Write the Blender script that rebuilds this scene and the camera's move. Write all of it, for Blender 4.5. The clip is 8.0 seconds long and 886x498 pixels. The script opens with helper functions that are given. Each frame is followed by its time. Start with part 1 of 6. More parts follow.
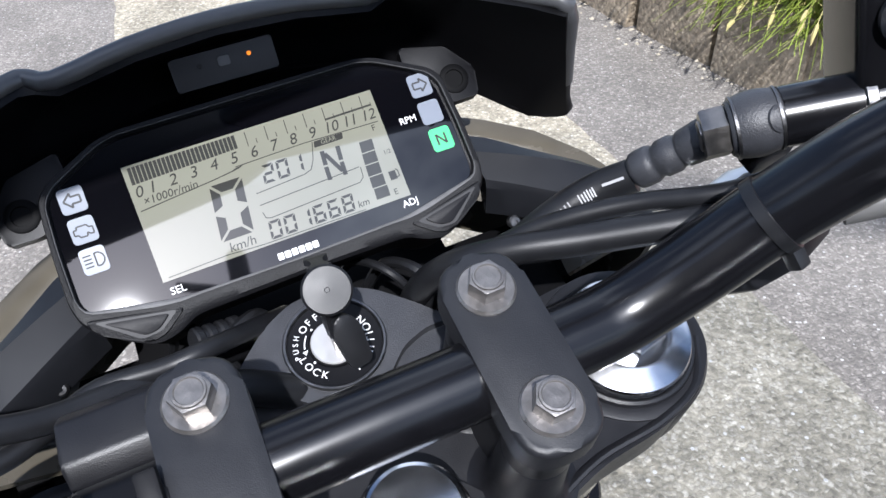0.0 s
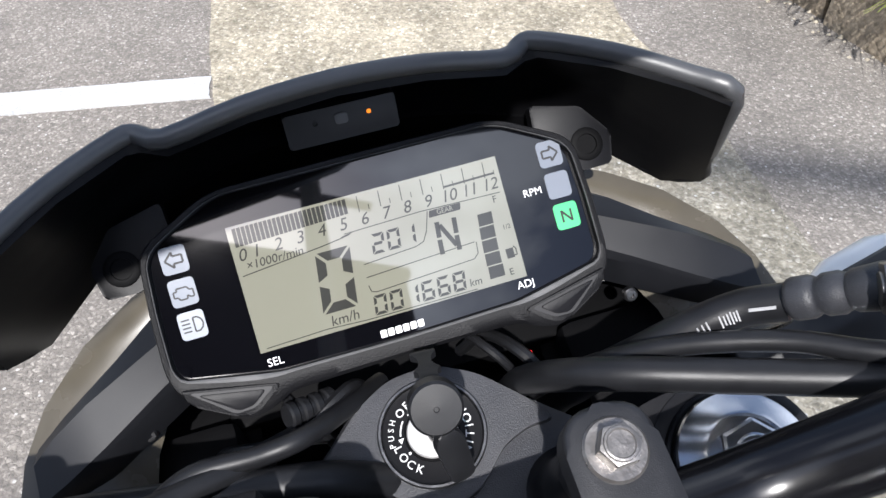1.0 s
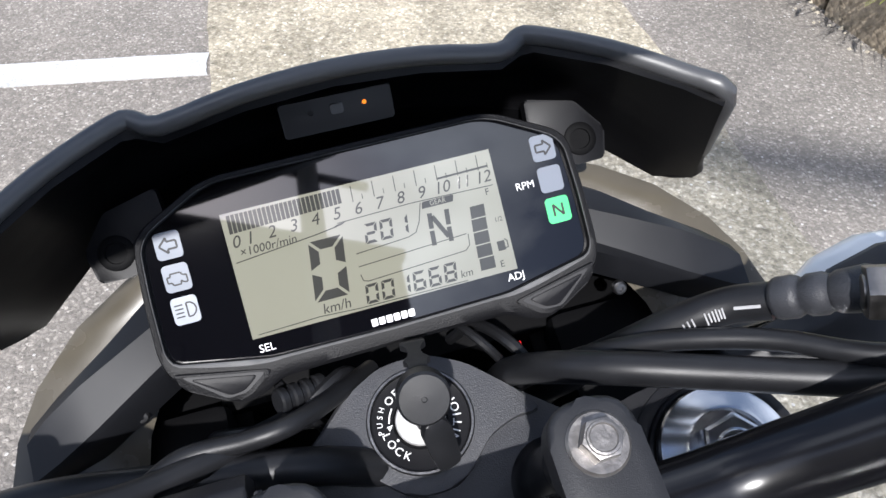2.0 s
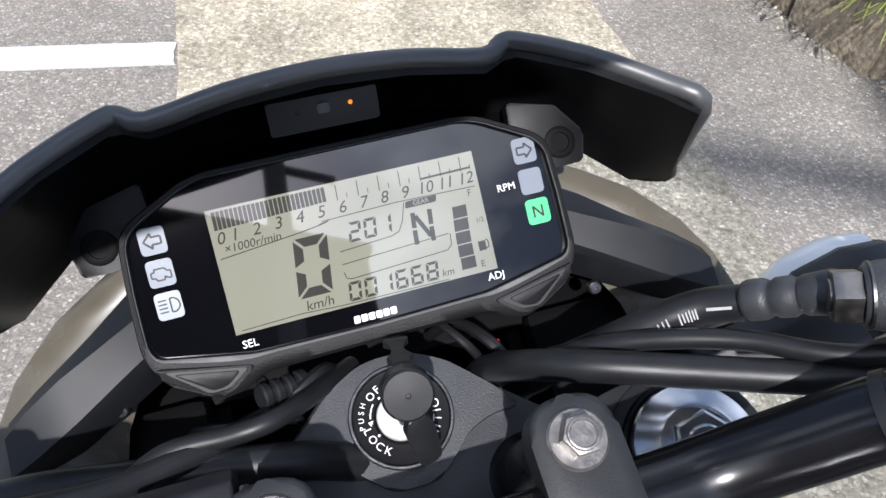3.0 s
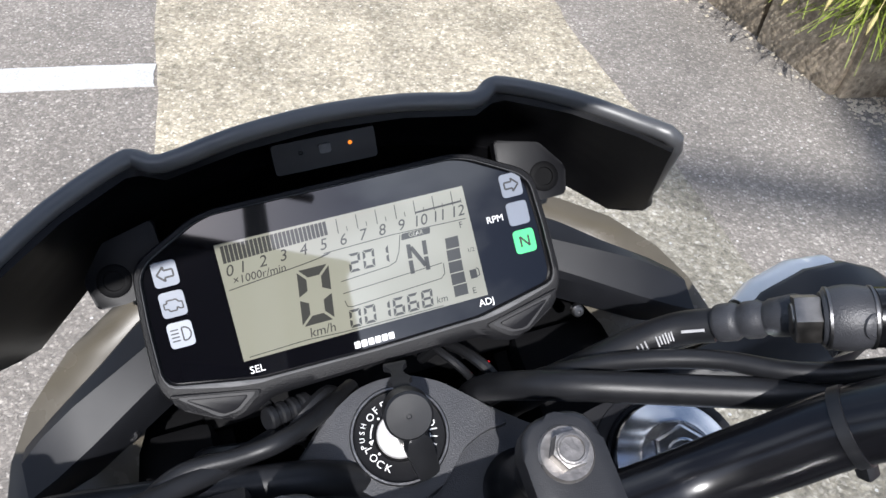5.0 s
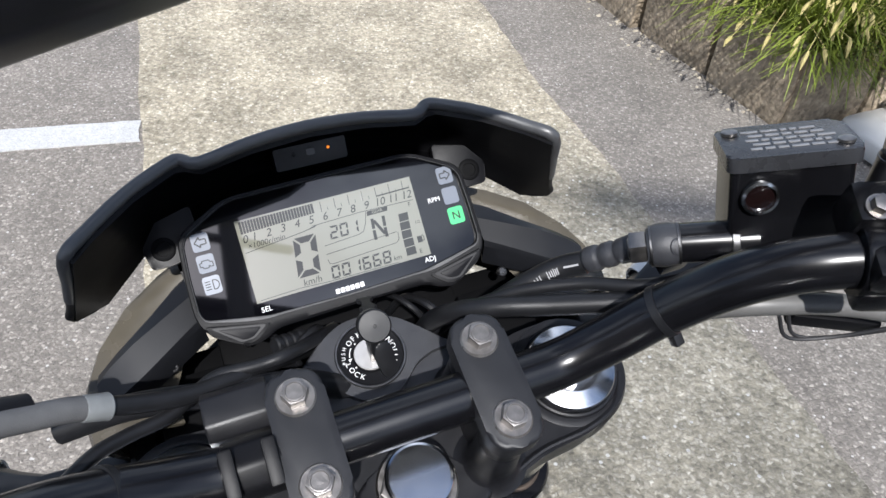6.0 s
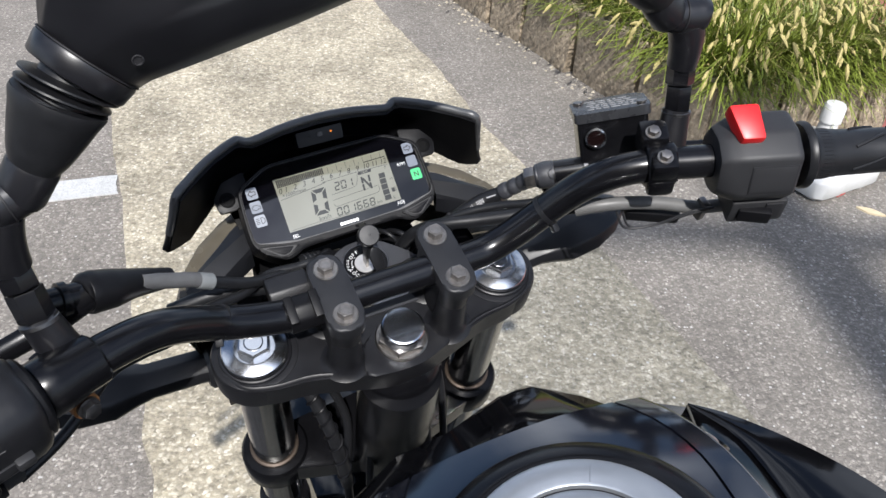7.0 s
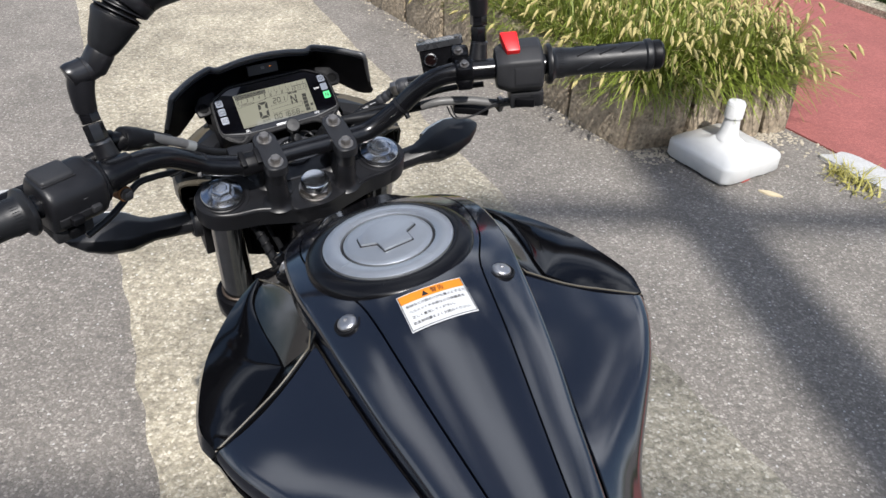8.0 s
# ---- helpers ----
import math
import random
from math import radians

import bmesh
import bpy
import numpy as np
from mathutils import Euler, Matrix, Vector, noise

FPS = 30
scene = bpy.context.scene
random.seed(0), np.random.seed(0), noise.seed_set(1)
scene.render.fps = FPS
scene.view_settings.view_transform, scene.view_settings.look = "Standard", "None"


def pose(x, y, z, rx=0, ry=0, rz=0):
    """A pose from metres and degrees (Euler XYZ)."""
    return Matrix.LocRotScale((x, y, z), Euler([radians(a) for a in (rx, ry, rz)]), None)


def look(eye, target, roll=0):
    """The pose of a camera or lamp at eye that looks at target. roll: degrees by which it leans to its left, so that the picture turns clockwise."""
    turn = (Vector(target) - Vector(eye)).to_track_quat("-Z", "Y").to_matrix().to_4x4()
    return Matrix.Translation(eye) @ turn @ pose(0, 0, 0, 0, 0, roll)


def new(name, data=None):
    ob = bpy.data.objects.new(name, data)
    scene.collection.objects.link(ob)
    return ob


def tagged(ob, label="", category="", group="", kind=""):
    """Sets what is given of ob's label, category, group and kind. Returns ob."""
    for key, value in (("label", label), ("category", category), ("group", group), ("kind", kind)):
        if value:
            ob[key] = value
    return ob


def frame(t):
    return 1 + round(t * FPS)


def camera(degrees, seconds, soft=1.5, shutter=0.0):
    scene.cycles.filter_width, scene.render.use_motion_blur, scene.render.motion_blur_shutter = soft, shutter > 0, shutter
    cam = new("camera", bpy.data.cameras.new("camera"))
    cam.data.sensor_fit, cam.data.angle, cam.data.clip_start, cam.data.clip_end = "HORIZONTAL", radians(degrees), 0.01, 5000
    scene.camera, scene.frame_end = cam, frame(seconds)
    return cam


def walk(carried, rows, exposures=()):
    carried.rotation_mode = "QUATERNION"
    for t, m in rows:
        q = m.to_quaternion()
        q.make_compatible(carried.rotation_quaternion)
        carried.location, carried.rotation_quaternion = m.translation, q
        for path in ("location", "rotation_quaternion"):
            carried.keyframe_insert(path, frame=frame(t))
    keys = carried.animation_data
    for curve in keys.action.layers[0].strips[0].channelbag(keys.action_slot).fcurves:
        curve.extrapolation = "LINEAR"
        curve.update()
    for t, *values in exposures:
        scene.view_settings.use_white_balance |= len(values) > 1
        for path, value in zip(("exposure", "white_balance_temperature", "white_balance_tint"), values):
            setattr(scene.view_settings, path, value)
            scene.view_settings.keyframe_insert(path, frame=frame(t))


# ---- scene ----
cam = camera(61.2, 8.0)
PATH = [
    (0, (0.016, -0.036, 1.235), (-0.144, 1.503, -0.032), -2.4),
    (0.5, (-0.008, 0.011, 1.262), (-0.257, 1.43, -0.125), -1.2),
    (1, (-0.01, 0.018, 1.265), (-0.317, 1.387, -0.16), -1.0),
    (1.5, (-0.008, 0.019, 1.267), (-0.323, 1.358, -0.184), -0.4),
    (3, (-0.014, 0.015, 1.274), (-0.212, 1.362, -0.191), 4.2),
    (3.5, (-0.016, 0.012, 1.276), (-0.187, 1.367, -0.185), 5.2),
    (4, (-0.016, 0.01, 1.277), (-0.175, 1.368, -0.183), 5.5),
    (4.5, (-0.017, 0.008, 1.281), (-0.169, 1.378, -0.168), 5.8),
    (4.7, (-0.019, 0.007, 1.283), (-0.176, 1.386, -0.156), 5.4),
    (5.8, (-0.004, -0.063, 1.333), (-0.125, 1.384, -0.042), 4.5),
    (6, (0.01, -0.103, 1.345), (-0.107, 1.381, 0.01), 4.0),
    (6.5, (0.036, -0.202, 1.382), (-0.035, 1.338, 0.107), 3.3),
    (7, (0.024, -0.32, 1.418), (0.002, 1.264, 0.198), 3.0),
    (7.3, (0.027, -0.426, 1.435), (0.027, 1.177, 0.24), 2.6),
    (7.5, (0.046, -0.495, 1.448), (0.06, 1.122, 0.271), 2.7),
    (8, (0.137, -0.695, 1.481), (0.161, 0.944, 0.334), 2.4),
]
walk(cam, [(t, look(eye, target, roll)) for t, eye, target, roll in PATH], [(0.0, 0.92, 5700, 12), (0.5, 0.88, 6050, 12), (1.5, 0.84, 5950, 12), (4.5, 0.84, 5950, 12), (6.0, 0.61, 5950, 11), (7.0, 0.58, 6050, 11), (8.0, 0.47, 6150, 11)])

# ---- world and sun ----
SUN = Vector((0.116, -0.659, 0.743)).normalized()
world = bpy.data.worlds.new("sky")
scene.world = world
world.use_nodes = True
wt = world.node_tree
wt.nodes.clear()
w_out = wt.nodes.new("ShaderNodeOutputWorld")
w_bg = wt.nodes.new("ShaderNodeBackground")
w_sky = wt.nodes.new("ShaderNodeTexSky")
w_sky.sky_type = "NISHITA"
w_sky.sun_disc = False
w_sky.sun_elevation = math.asin(SUN.z)
w_sky.sun_rotation = math.atan2(SUN.x, SUN.y)
w_bg.inputs["Strength"].default_value = 0.075
# broken bright cloud over the whole sky
w_tc = wt.nodes.new("ShaderNodeTexCoord")
w_map = wt.nodes.new("ShaderNodeMapping")
w_map.inputs["Scale"].default_value = (1.0, 1.0, 2.2)
w_map.inputs["Location"].default_value = (3.7, 6.1, 0.9)
w_noise = wt.nodes.new("ShaderNodeTexNoise")
w_noise.inputs["Scale"].default_value, w_noise.inputs["Detail"].default_value, w_noise.inputs["Roughness"].default_value = 2.3, 7.0, 0.55
w_cover = wt.nodes.new("ShaderNodeMapRange")
w_cover.inputs["From Min"].default_value, w_cover.inputs["From Max"].default_value = 0.5, 0.64
w_mix = wt.nodes.new("ShaderNodeMix")
w_mix.data_type = "RGBA"
w_mix.inputs["B"].default_value = (12.0, 12.5, 13.4, 1)
wt.links.new(w_tc.outputs["Generated"], w_map.inputs["Vector"])
wt.links.new(w_map.outputs["Vector"], w_noise.inputs["Vector"])
wt.links.new(w_noise.outputs["Fac"], w_cover.inputs["Value"])
wt.links.new(w_cover.outputs["Result"], w_mix.inputs["Factor"])
wt.links.new(w_sky.outputs[0], w_mix.inputs["A"])
# thin cloud is brighter towards the sun
w_near = wt.nodes.new("ShaderNodeVectorMath")
w_near.operation = "DOT_PRODUCT"
w_near.inputs[1].default_value = SUN
w_up = wt.nodes.new("ShaderNodeMath")
w_up.operation, w_up.use_clamp = "MAXIMUM", False
w_up.inputs[1].default_value = 0.0
w_pow = wt.nodes.new("ShaderNodeMath")
w_pow.operation = "POWER"
w_pow.inputs[1].default_value = 12.0
w_gain = wt.nodes.new("ShaderNodeMath")
w_gain.operation = "MULTIPLY_ADD"
w_gain.inputs[1].default_value, w_gain.inputs[2].default_value = 2.4, 1.0
w_scale = wt.nodes.new("ShaderNodeVectorMath")
w_scale.operation = "SCALE"
wt.links.new(w_tc.outputs["Generated"], w_near.inputs[0])
wt.links.new(w_near.outputs["Value"], w_up.inputs[0])
wt.links.new(w_up.outputs[0], w_pow.inputs[0])
wt.links.new(w_pow.outputs[0], w_gain.inputs[0])
wt.links.new(w_mix.outputs["Result"], w_scale.inputs[0])
wt.links.new(w_gain.outputs[0], w_scale.inputs["Scale"])
wt.links.new(w_scale.outputs["Vector"], w_bg.inputs[0])
wt.links.new(w_bg.outputs[0], w_out.inputs[0])
sun_data = bpy.data.lights.new("sun", "SUN")
sun_data.energy, sun_data.angle, sun_data.color = 4.5, radians(0.8), (1.0, 0.94, 0.85)
sun = new("sun", sun_data)
sun.matrix_world = look(SUN * 30, (0, 0, 0))


# ---- materials ----
def material(name, base, rough=0.5, metal=0.0, vary=0.2, scale=60.0, bump=0.0, fine=900.0, coat=0.0, rvary=0.08, spec=0.5):
    m = bpy.data.materials.new(name)
    m.use_nodes = True
    nt = m.node_tree
    n, l = nt.nodes, nt.links
    b = n["Principled BSDF"]
    b.inputs["Metallic"].default_value = metal
    b.inputs["Coat Weight"].default_value = coat
    b.inputs["Coat Roughness"].default_value = 0.12
    b.inputs["Specular IOR Level"].default_value = spec
    tc = n.new("ShaderNodeTexCoord")
    big = n.new("ShaderNodeTexNoise")
    big.inputs["Scale"].default_value, big.inputs["Detail"].default_value = scale, 5.0
    small = n.new("ShaderNodeTexNoise")
    small.inputs["Scale"].default_value, small.inputs["Detail"].default_value = fine, 3.0
    l.new(tc.outputs["Object"], big.inputs["Vector"])
    l.new(tc.outputs["Object"], small.inputs["Vector"])
    mix = n.new("ShaderNodeMix")
    mix.data_type = "RGBA"
    mix.inputs["A"].default_value = (*[c * (1 - vary) for c in base], 1)
    mix.inputs["B"].default_value = (*[min(1, c * (1 + vary)) for c in base], 1)
    l.new(big.outputs["Fac"], mix.inputs["Factor"])
    l.new(mix.outputs["Result"], b.inputs["Base Color"])
    rr = n.new("ShaderNodeMapRange")
    rr.inputs["To Min"].default_value, rr.inputs["To Max"].default_value = max(0.02, rough - rvary), rough + rvary
    l.new(big.outputs["Fac"], rr.inputs["Value"])
    l.new(rr.outputs["Result"], b.inputs["Roughness"])
    if bump:
        bp = n.new("ShaderNodeBump")
        bp.inputs["Strength"].default_value, bp.inputs["Distance"].default_value = bump, 0.0006
        l.new(small.outputs["Fac"], bp.inputs["Height"])
        l.new(bp.outputs["Normal"], b.inputs["Normal"])
    return m


def glowing(name, base, strength):
    m = material(name, base, 0.4)
    b = m.node_tree.nodes["Principled BSDF"]
    b.inputs["Emission Color"].default_value = (*base, 1)
    b.inputs["Emission Strength"].default_value = strength
    return m


def ground_material(name, stops, stone, scale, patch, rough=0.9, bump=0.6, light=None, light_at=0.1, worn=None, mottle=0.0):
    """Stones of several shades in a binder, with larger stains. stops: (place, colour) of the stones' ramp. worn: a
    colour multiplied in across part of the paving.
    """
    m = bpy.data.materials.new(name)
    m.use_nodes = True
    n, l = m.node_tree.nodes, m.node_tree.links
    b = n["Principled BSDF"]
    b.inputs["Roughness"].default_value = rough
    tc = n.new("ShaderNodeTexCoord")
    vor = n.new("ShaderNodeTexVoronoi")
    vor.inputs["Scale"].default_value = scale
    wob = n.new("ShaderNodeTexNoise")
    wob.inputs["Scale"].default_value, wob.inputs["Detail"].default_value = scale * 0.6, 4.0
    add = n.new("ShaderNodeMix")
    add.data_type = "RGBA"
    add.blend_type = "ADD"
    add.inputs["Factor"].default_value = 0.02
    l.new(tc.outputs["Object"], wob.inputs["Vector"])
    l.new(tc.outputs["Object"], add.inputs["A"])
    l.new(wob.outputs["Color"], add.inputs["B"])
    l.new(add.outputs["Result"], vor.inputs["Vector"])
    sep = n.new("ShaderNodeSeparateColor")
    l.new(vor.outputs["Color"], sep.inputs["Color"])
    ramp = n.new("ShaderNodeValToRGB")
    els = ramp.color_ramp.elements
    els[0].position, els[0].color = stops[0][0], (*stops[0][1], 1)
    els[1].position, els[1].color = stops[-1][0], (*stops[-1][1], 1)
    for p, c in stops[1:-1]:
        e = els.new(p)
        e.color = (*c, 1)
    l.new(sep.outputs["Red"], ramp.inputs["Fac"])
    edge = n.new("ShaderNodeMapRange")
    edge.inputs["From Min"].default_value, edge.inputs["From Max"].default_value = 0.35, 0.75
    l.new(vor.outputs["Distance"], edge.inputs["Value"])
    bind = n.new("ShaderNodeMix")
    bind.data_type = "RGBA"
    bind.inputs["B"].default_value = (*stone, 1)
    l.new(edge.outputs["Result"], bind.inputs["Factor"])
    l.new(ramp.outputs["Color"], bind.inputs["A"])
    stain = n.new("ShaderNodeTexNoise")
    stain.inputs["Scale"].default_value, stain.inputs["Detail"].default_value, stain.inputs["Roughness"].default_value = 3.2, 8.0, 0.65
    l.new(tc.outputs["Object"], stain.inputs["Vector"])
    sr = n.new("ShaderNodeMapRange")
    sr.inputs["From Min"].default_value, sr.inputs["From Max"].default_value = 0.3, 0.7
    sr.inputs["To Min"].default_value, sr.inputs["To Max"].default_value = 1 - patch, 1 + patch
    l.new(stain.outputs["Fac"], sr.inputs["Value"])
    mot = n.new("ShaderNodeTexNoise")
    mot.inputs["Scale"].default_value, mot.inputs["Detail"].default_value, mot.inputs["Roughness"].default_value = 42.0, 7.0, 0.7
    l.new(tc.outputs["Object"], mot.inputs["Vector"])
    mr = n.new("ShaderNodeMapRange")
    mr.inputs["From Min"].default_value, mr.inputs["From Max"].default_value = 0.3, 0.7
    mr.inputs["To Min"].default_value, mr.inputs["To Max"].default_value = 1 - max(mottle, patch * 0.9), 1 + max(mottle, patch * 0.9)
    l.new(mot.outputs["Fac"], mr.inputs["Value"])
    mul = n.new("ShaderNodeMath")
    mul.operation = "MULTIPLY"
    l.new(sr.outputs["Result"], mul.inputs[0])
    l.new(mr.outputs["Result"], mul.inputs[1])
    tint = n.new("ShaderNodeMix")
    tint.data_type = "RGBA"
    tint.blend_type = "MULTIPLY"
    tint.inputs["Factor"].default_value = 1.0
    l.new(bind.outputs["Result"], tint.inputs["A"])
    l.new(mul.outputs["Value"], tint.inputs["B"])
    last = tint.outputs["Result"]
    if light:
        v2 = n.new("ShaderNodeTexVoronoi")
        v2.inputs["Scale"].default_value = scale * 0.5
        l.new(tc.outputs["Object"], v2.inputs["Vector"])
        s2 = n.new("ShaderNodeSeparateColor")
        l.new(v2.outputs["Color"], s2.inputs["Color"])
        near = n.new("ShaderNodeMath")
        near.operation = "LESS_THAN"
        near.inputs[1].default_value = 0.22
        l.new(v2.outputs["Distance"], near.inputs[0])
        few = n.new("ShaderNodeMath")
        few.operation = "LESS_THAN"
        few.inputs[1].default_value = light_at
        l.new(s2.outputs["Green"], few.inputs[0])
        both = n.new("ShaderNodeMath")
        both.operation = "MULTIPLY"
        l.new(near.outputs[0], both.inputs[0])
        l.new(few.outputs[0], both.inputs[1])
        lm = n.new("ShaderNodeMix")
        lm.data_type = "RGBA"
        lm.inputs["B"].default_value = (*light, 1)
        l.new(both.outputs[0], lm.inputs["Factor"])
        l.new(last, lm.inputs["A"])
        last = lm.outputs["Result"]
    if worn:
        # multiplies in a colour between two lines across the paving, in broken patches
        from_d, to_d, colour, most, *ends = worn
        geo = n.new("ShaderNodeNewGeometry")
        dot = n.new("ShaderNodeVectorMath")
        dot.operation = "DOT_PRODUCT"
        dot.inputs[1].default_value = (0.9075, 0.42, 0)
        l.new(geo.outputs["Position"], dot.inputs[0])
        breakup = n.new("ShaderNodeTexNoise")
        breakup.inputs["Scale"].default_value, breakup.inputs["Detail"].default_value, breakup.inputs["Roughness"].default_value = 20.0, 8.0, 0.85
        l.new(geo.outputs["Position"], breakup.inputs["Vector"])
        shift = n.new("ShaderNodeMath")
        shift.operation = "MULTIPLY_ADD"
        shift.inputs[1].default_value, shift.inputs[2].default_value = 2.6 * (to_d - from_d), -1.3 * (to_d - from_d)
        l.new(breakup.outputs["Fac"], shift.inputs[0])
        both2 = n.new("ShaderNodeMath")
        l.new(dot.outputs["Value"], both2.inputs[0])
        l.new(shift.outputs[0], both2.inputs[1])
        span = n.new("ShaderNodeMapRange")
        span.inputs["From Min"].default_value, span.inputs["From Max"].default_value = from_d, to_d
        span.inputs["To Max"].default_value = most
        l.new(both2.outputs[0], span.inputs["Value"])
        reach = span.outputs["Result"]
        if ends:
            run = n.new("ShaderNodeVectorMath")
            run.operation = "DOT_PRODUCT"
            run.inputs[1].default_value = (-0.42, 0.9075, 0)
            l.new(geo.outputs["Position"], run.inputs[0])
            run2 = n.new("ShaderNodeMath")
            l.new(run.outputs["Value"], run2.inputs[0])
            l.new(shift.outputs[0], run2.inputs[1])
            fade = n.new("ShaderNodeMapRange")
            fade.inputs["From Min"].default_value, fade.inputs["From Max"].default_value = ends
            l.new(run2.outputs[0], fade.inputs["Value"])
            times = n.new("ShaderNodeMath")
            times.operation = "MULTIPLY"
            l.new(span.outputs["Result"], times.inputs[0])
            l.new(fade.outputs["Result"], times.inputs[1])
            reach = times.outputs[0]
        toned = n.new("ShaderNodeMix")
        toned.data_type = "RGBA"
        toned.blend_type = "MULTIPLY"
        toned.inputs["B"].default_value = (*colour, 1)
        l.new(reach, toned.inputs["Factor"])
        l.new(last, toned.inputs["A"])
        last = toned.outputs["Result"]
    l.new(last, b.inputs["Base Color"])
    bp = n.new("ShaderNodeBump")
    bp.inputs["Strength"].default_value, bp.inputs["Distance"].default_value = bump, 0.004
    bp.invert = True
    l.new(vor.outputs["Distance"], bp.inputs["Height"])
    l.new(bp.outputs["Normal"], b.inputs["Normal"])
    return m


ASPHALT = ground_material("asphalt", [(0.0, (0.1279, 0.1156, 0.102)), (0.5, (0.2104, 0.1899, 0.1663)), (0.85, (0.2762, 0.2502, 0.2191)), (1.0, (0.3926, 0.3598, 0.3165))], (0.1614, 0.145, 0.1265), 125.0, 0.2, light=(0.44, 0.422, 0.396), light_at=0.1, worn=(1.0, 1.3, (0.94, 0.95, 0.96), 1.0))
# worn turns the strip's near right side a darker bluish grey
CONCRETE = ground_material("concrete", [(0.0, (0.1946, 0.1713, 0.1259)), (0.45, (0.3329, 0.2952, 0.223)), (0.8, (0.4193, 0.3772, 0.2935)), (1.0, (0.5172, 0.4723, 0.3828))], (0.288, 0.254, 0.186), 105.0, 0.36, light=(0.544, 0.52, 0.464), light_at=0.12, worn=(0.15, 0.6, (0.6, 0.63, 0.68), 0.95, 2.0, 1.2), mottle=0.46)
RED_ROAD = ground_material("red_paving", [(0.0, (0.22, 0.07, 0.06)), (1.0, (0.36, 0.125, 0.11))], (0.265, 0.083, 0.073), 170.0, 0.16, bump=0.3)
LINE_PAINT = ground_material("line_paint", [(0.0, (0.35, 0.35, 0.343)), (1.0, (0.5, 0.5, 0.493))], (0.44, 0.44, 0.436), 150.0, 0.08, bump=0.3)
STONE = ground_material("stone", [(0.0, (0.16, 0.13, 0.09)), (1.0, (0.37, 0.305, 0.22))], (0.27, 0.22, 0.16), 60.0, 0.4, bump=0.8)
SOIL = ground_material("soil", [(0.0, (0.05, 0.04, 0.025)), (1.0, (0.12, 0.09, 0.06))], (0.06, 0.05, 0.03), 60.0, 0.3)

GLOSS = material("gloss_black_paint", (0.0026, 0.0026, 0.0032), 0.08, vary=0.2, scale=12, rvary=0.015, spec=0.45)
TANK_PAINT = material("tank_black_paint", (0.005, 0.0056, 0.009), 0.13, vary=0.25, scale=8, rvary=0.03, spec=0.95, coat=0.8)
SATIN = material("satin_black_metal", (0.0036, 0.0036, 0.0044), 0.24, vary=0.3, scale=50, bump=0.05, fine=2600, spec=0.3)
CAST = material("cast_black_metal", (0.0085, 0.0086, 0.0102), 0.37, vary=0.3, scale=90, bump=0.16, fine=2400, spec=0.36)
CAST_GREY = material("cast_grey_metal", (0.03, 0.031, 0.0355), 0.45, vary=0.25, scale=90, bump=0.34, fine=2000, spec=0.5)
CLAMP = material("clamp_black_metal", (0.0125, 0.0129, 0.015), 0.44, vary=0.2, scale=90, bump=0.16, fine=2600, spec=0.42)
BAR = material("handlebar_black", (0.0045, 0.0045, 0.0055), 0.22, vary=0.4, scale=80, rvary=0.05, spec=0.4)
FRAME = material("meter_frame_black", (0.005, 0.005, 0.006), 0.5, vary=0.25, scale=60, bump=0.35, fine=1800, spec=0.2)
PAD = material("button_rubber_black", (0.006, 0.006, 0.0075), 0.46, vary=0.25, scale=90, bump=0.08, spec=0.16)
# blacker than PLASTIC, the shade of the recesses put into the colour
RECESS_SHADE = material("recess_shade_black", (0.0028, 0.0028, 0.0032), 0.6, vary=0.3, scale=40, bump=0.1, spec=0.08)
DRY_WEED = material("dry_weed", (0.33, 0.3, 0.075), 0.65, vary=0.35, scale=20)
PLASTIC = material("black_plastic", (0.005, 0.005, 0.006), 0.42, vary=0.3, scale=60, bump=0.08, fine=4000, spec=0.18)
SIGNAL = material("signal_black_plastic", (0.0085, 0.0088, 0.0105), 0.4, vary=0.25, scale=50, bump=0.06, fine=3000, spec=0.4)
GREY_PLASTIC = material("grey_black_plastic", (0.022, 0.0222, 0.0242), 0.5, vary=0.25, scale=60, bump=0.18, fine=3000, spec=0.36)
MIRROR_BLACK = material("mirror_shell_black", (0.008, 0.008, 0.0098), 0.33, vary=0.3, scale=40, bump=0.05, fine=2600, spec=0.55)
PANEL = material("cowl_panel_black", (0.009, 0.0095, 0.0115), 0.42, vary=0.2, scale=50, bump=0.05, fine=4000, spec=0.3)
# lighter than the visor itself: sky sheen on its top edge, put into the grey
RIM_SHEEN = material("visor_rim_sheen", (0.05, 0.051, 0.054), 0.42, vary=0.2, scale=50, bump=0.08, fine=3000, spec=0.8)
VISOR = material("visor_black", (0.003, 0.003, 0.0035), 0.36, vary=0.3, scale=40, bump=0.06, fine=4000, spec=0.15)
RUBBER = material("black_rubber", (0.0095, 0.0098, 0.0112), 0.4, vary=0.35, scale=120, bump=0.1, fine=3000, spec=0.34)
GREY_RUBBER = material("grey_rubber", (0.09, 0.09, 0.092), 0.6, vary=0.3, scale=120, bump=0.3, fine=1600)
CHROME = material("chrome", (0.62, 0.63, 0.65), 0.2, 1.0, vary=0.08, scale=90, rvary=0.05)
BOLT = material("dull_bolt_steel", (0.26, 0.245, 0.232), 0.34, 0.85, vary=0.45, scale=240, bump=0.2, rvary=0.14)
PLUG = material("plug_steel", (0.62, 0.61, 0.6), 0.42, 0.7, vary=0.12, scale=200, bump=0.1)
STEEL = material("zinc_steel", (0.27, 0.255, 0.24), 0.36, 1.0, vary=0.35, scale=260, bump=0.1, rvary=0.12)
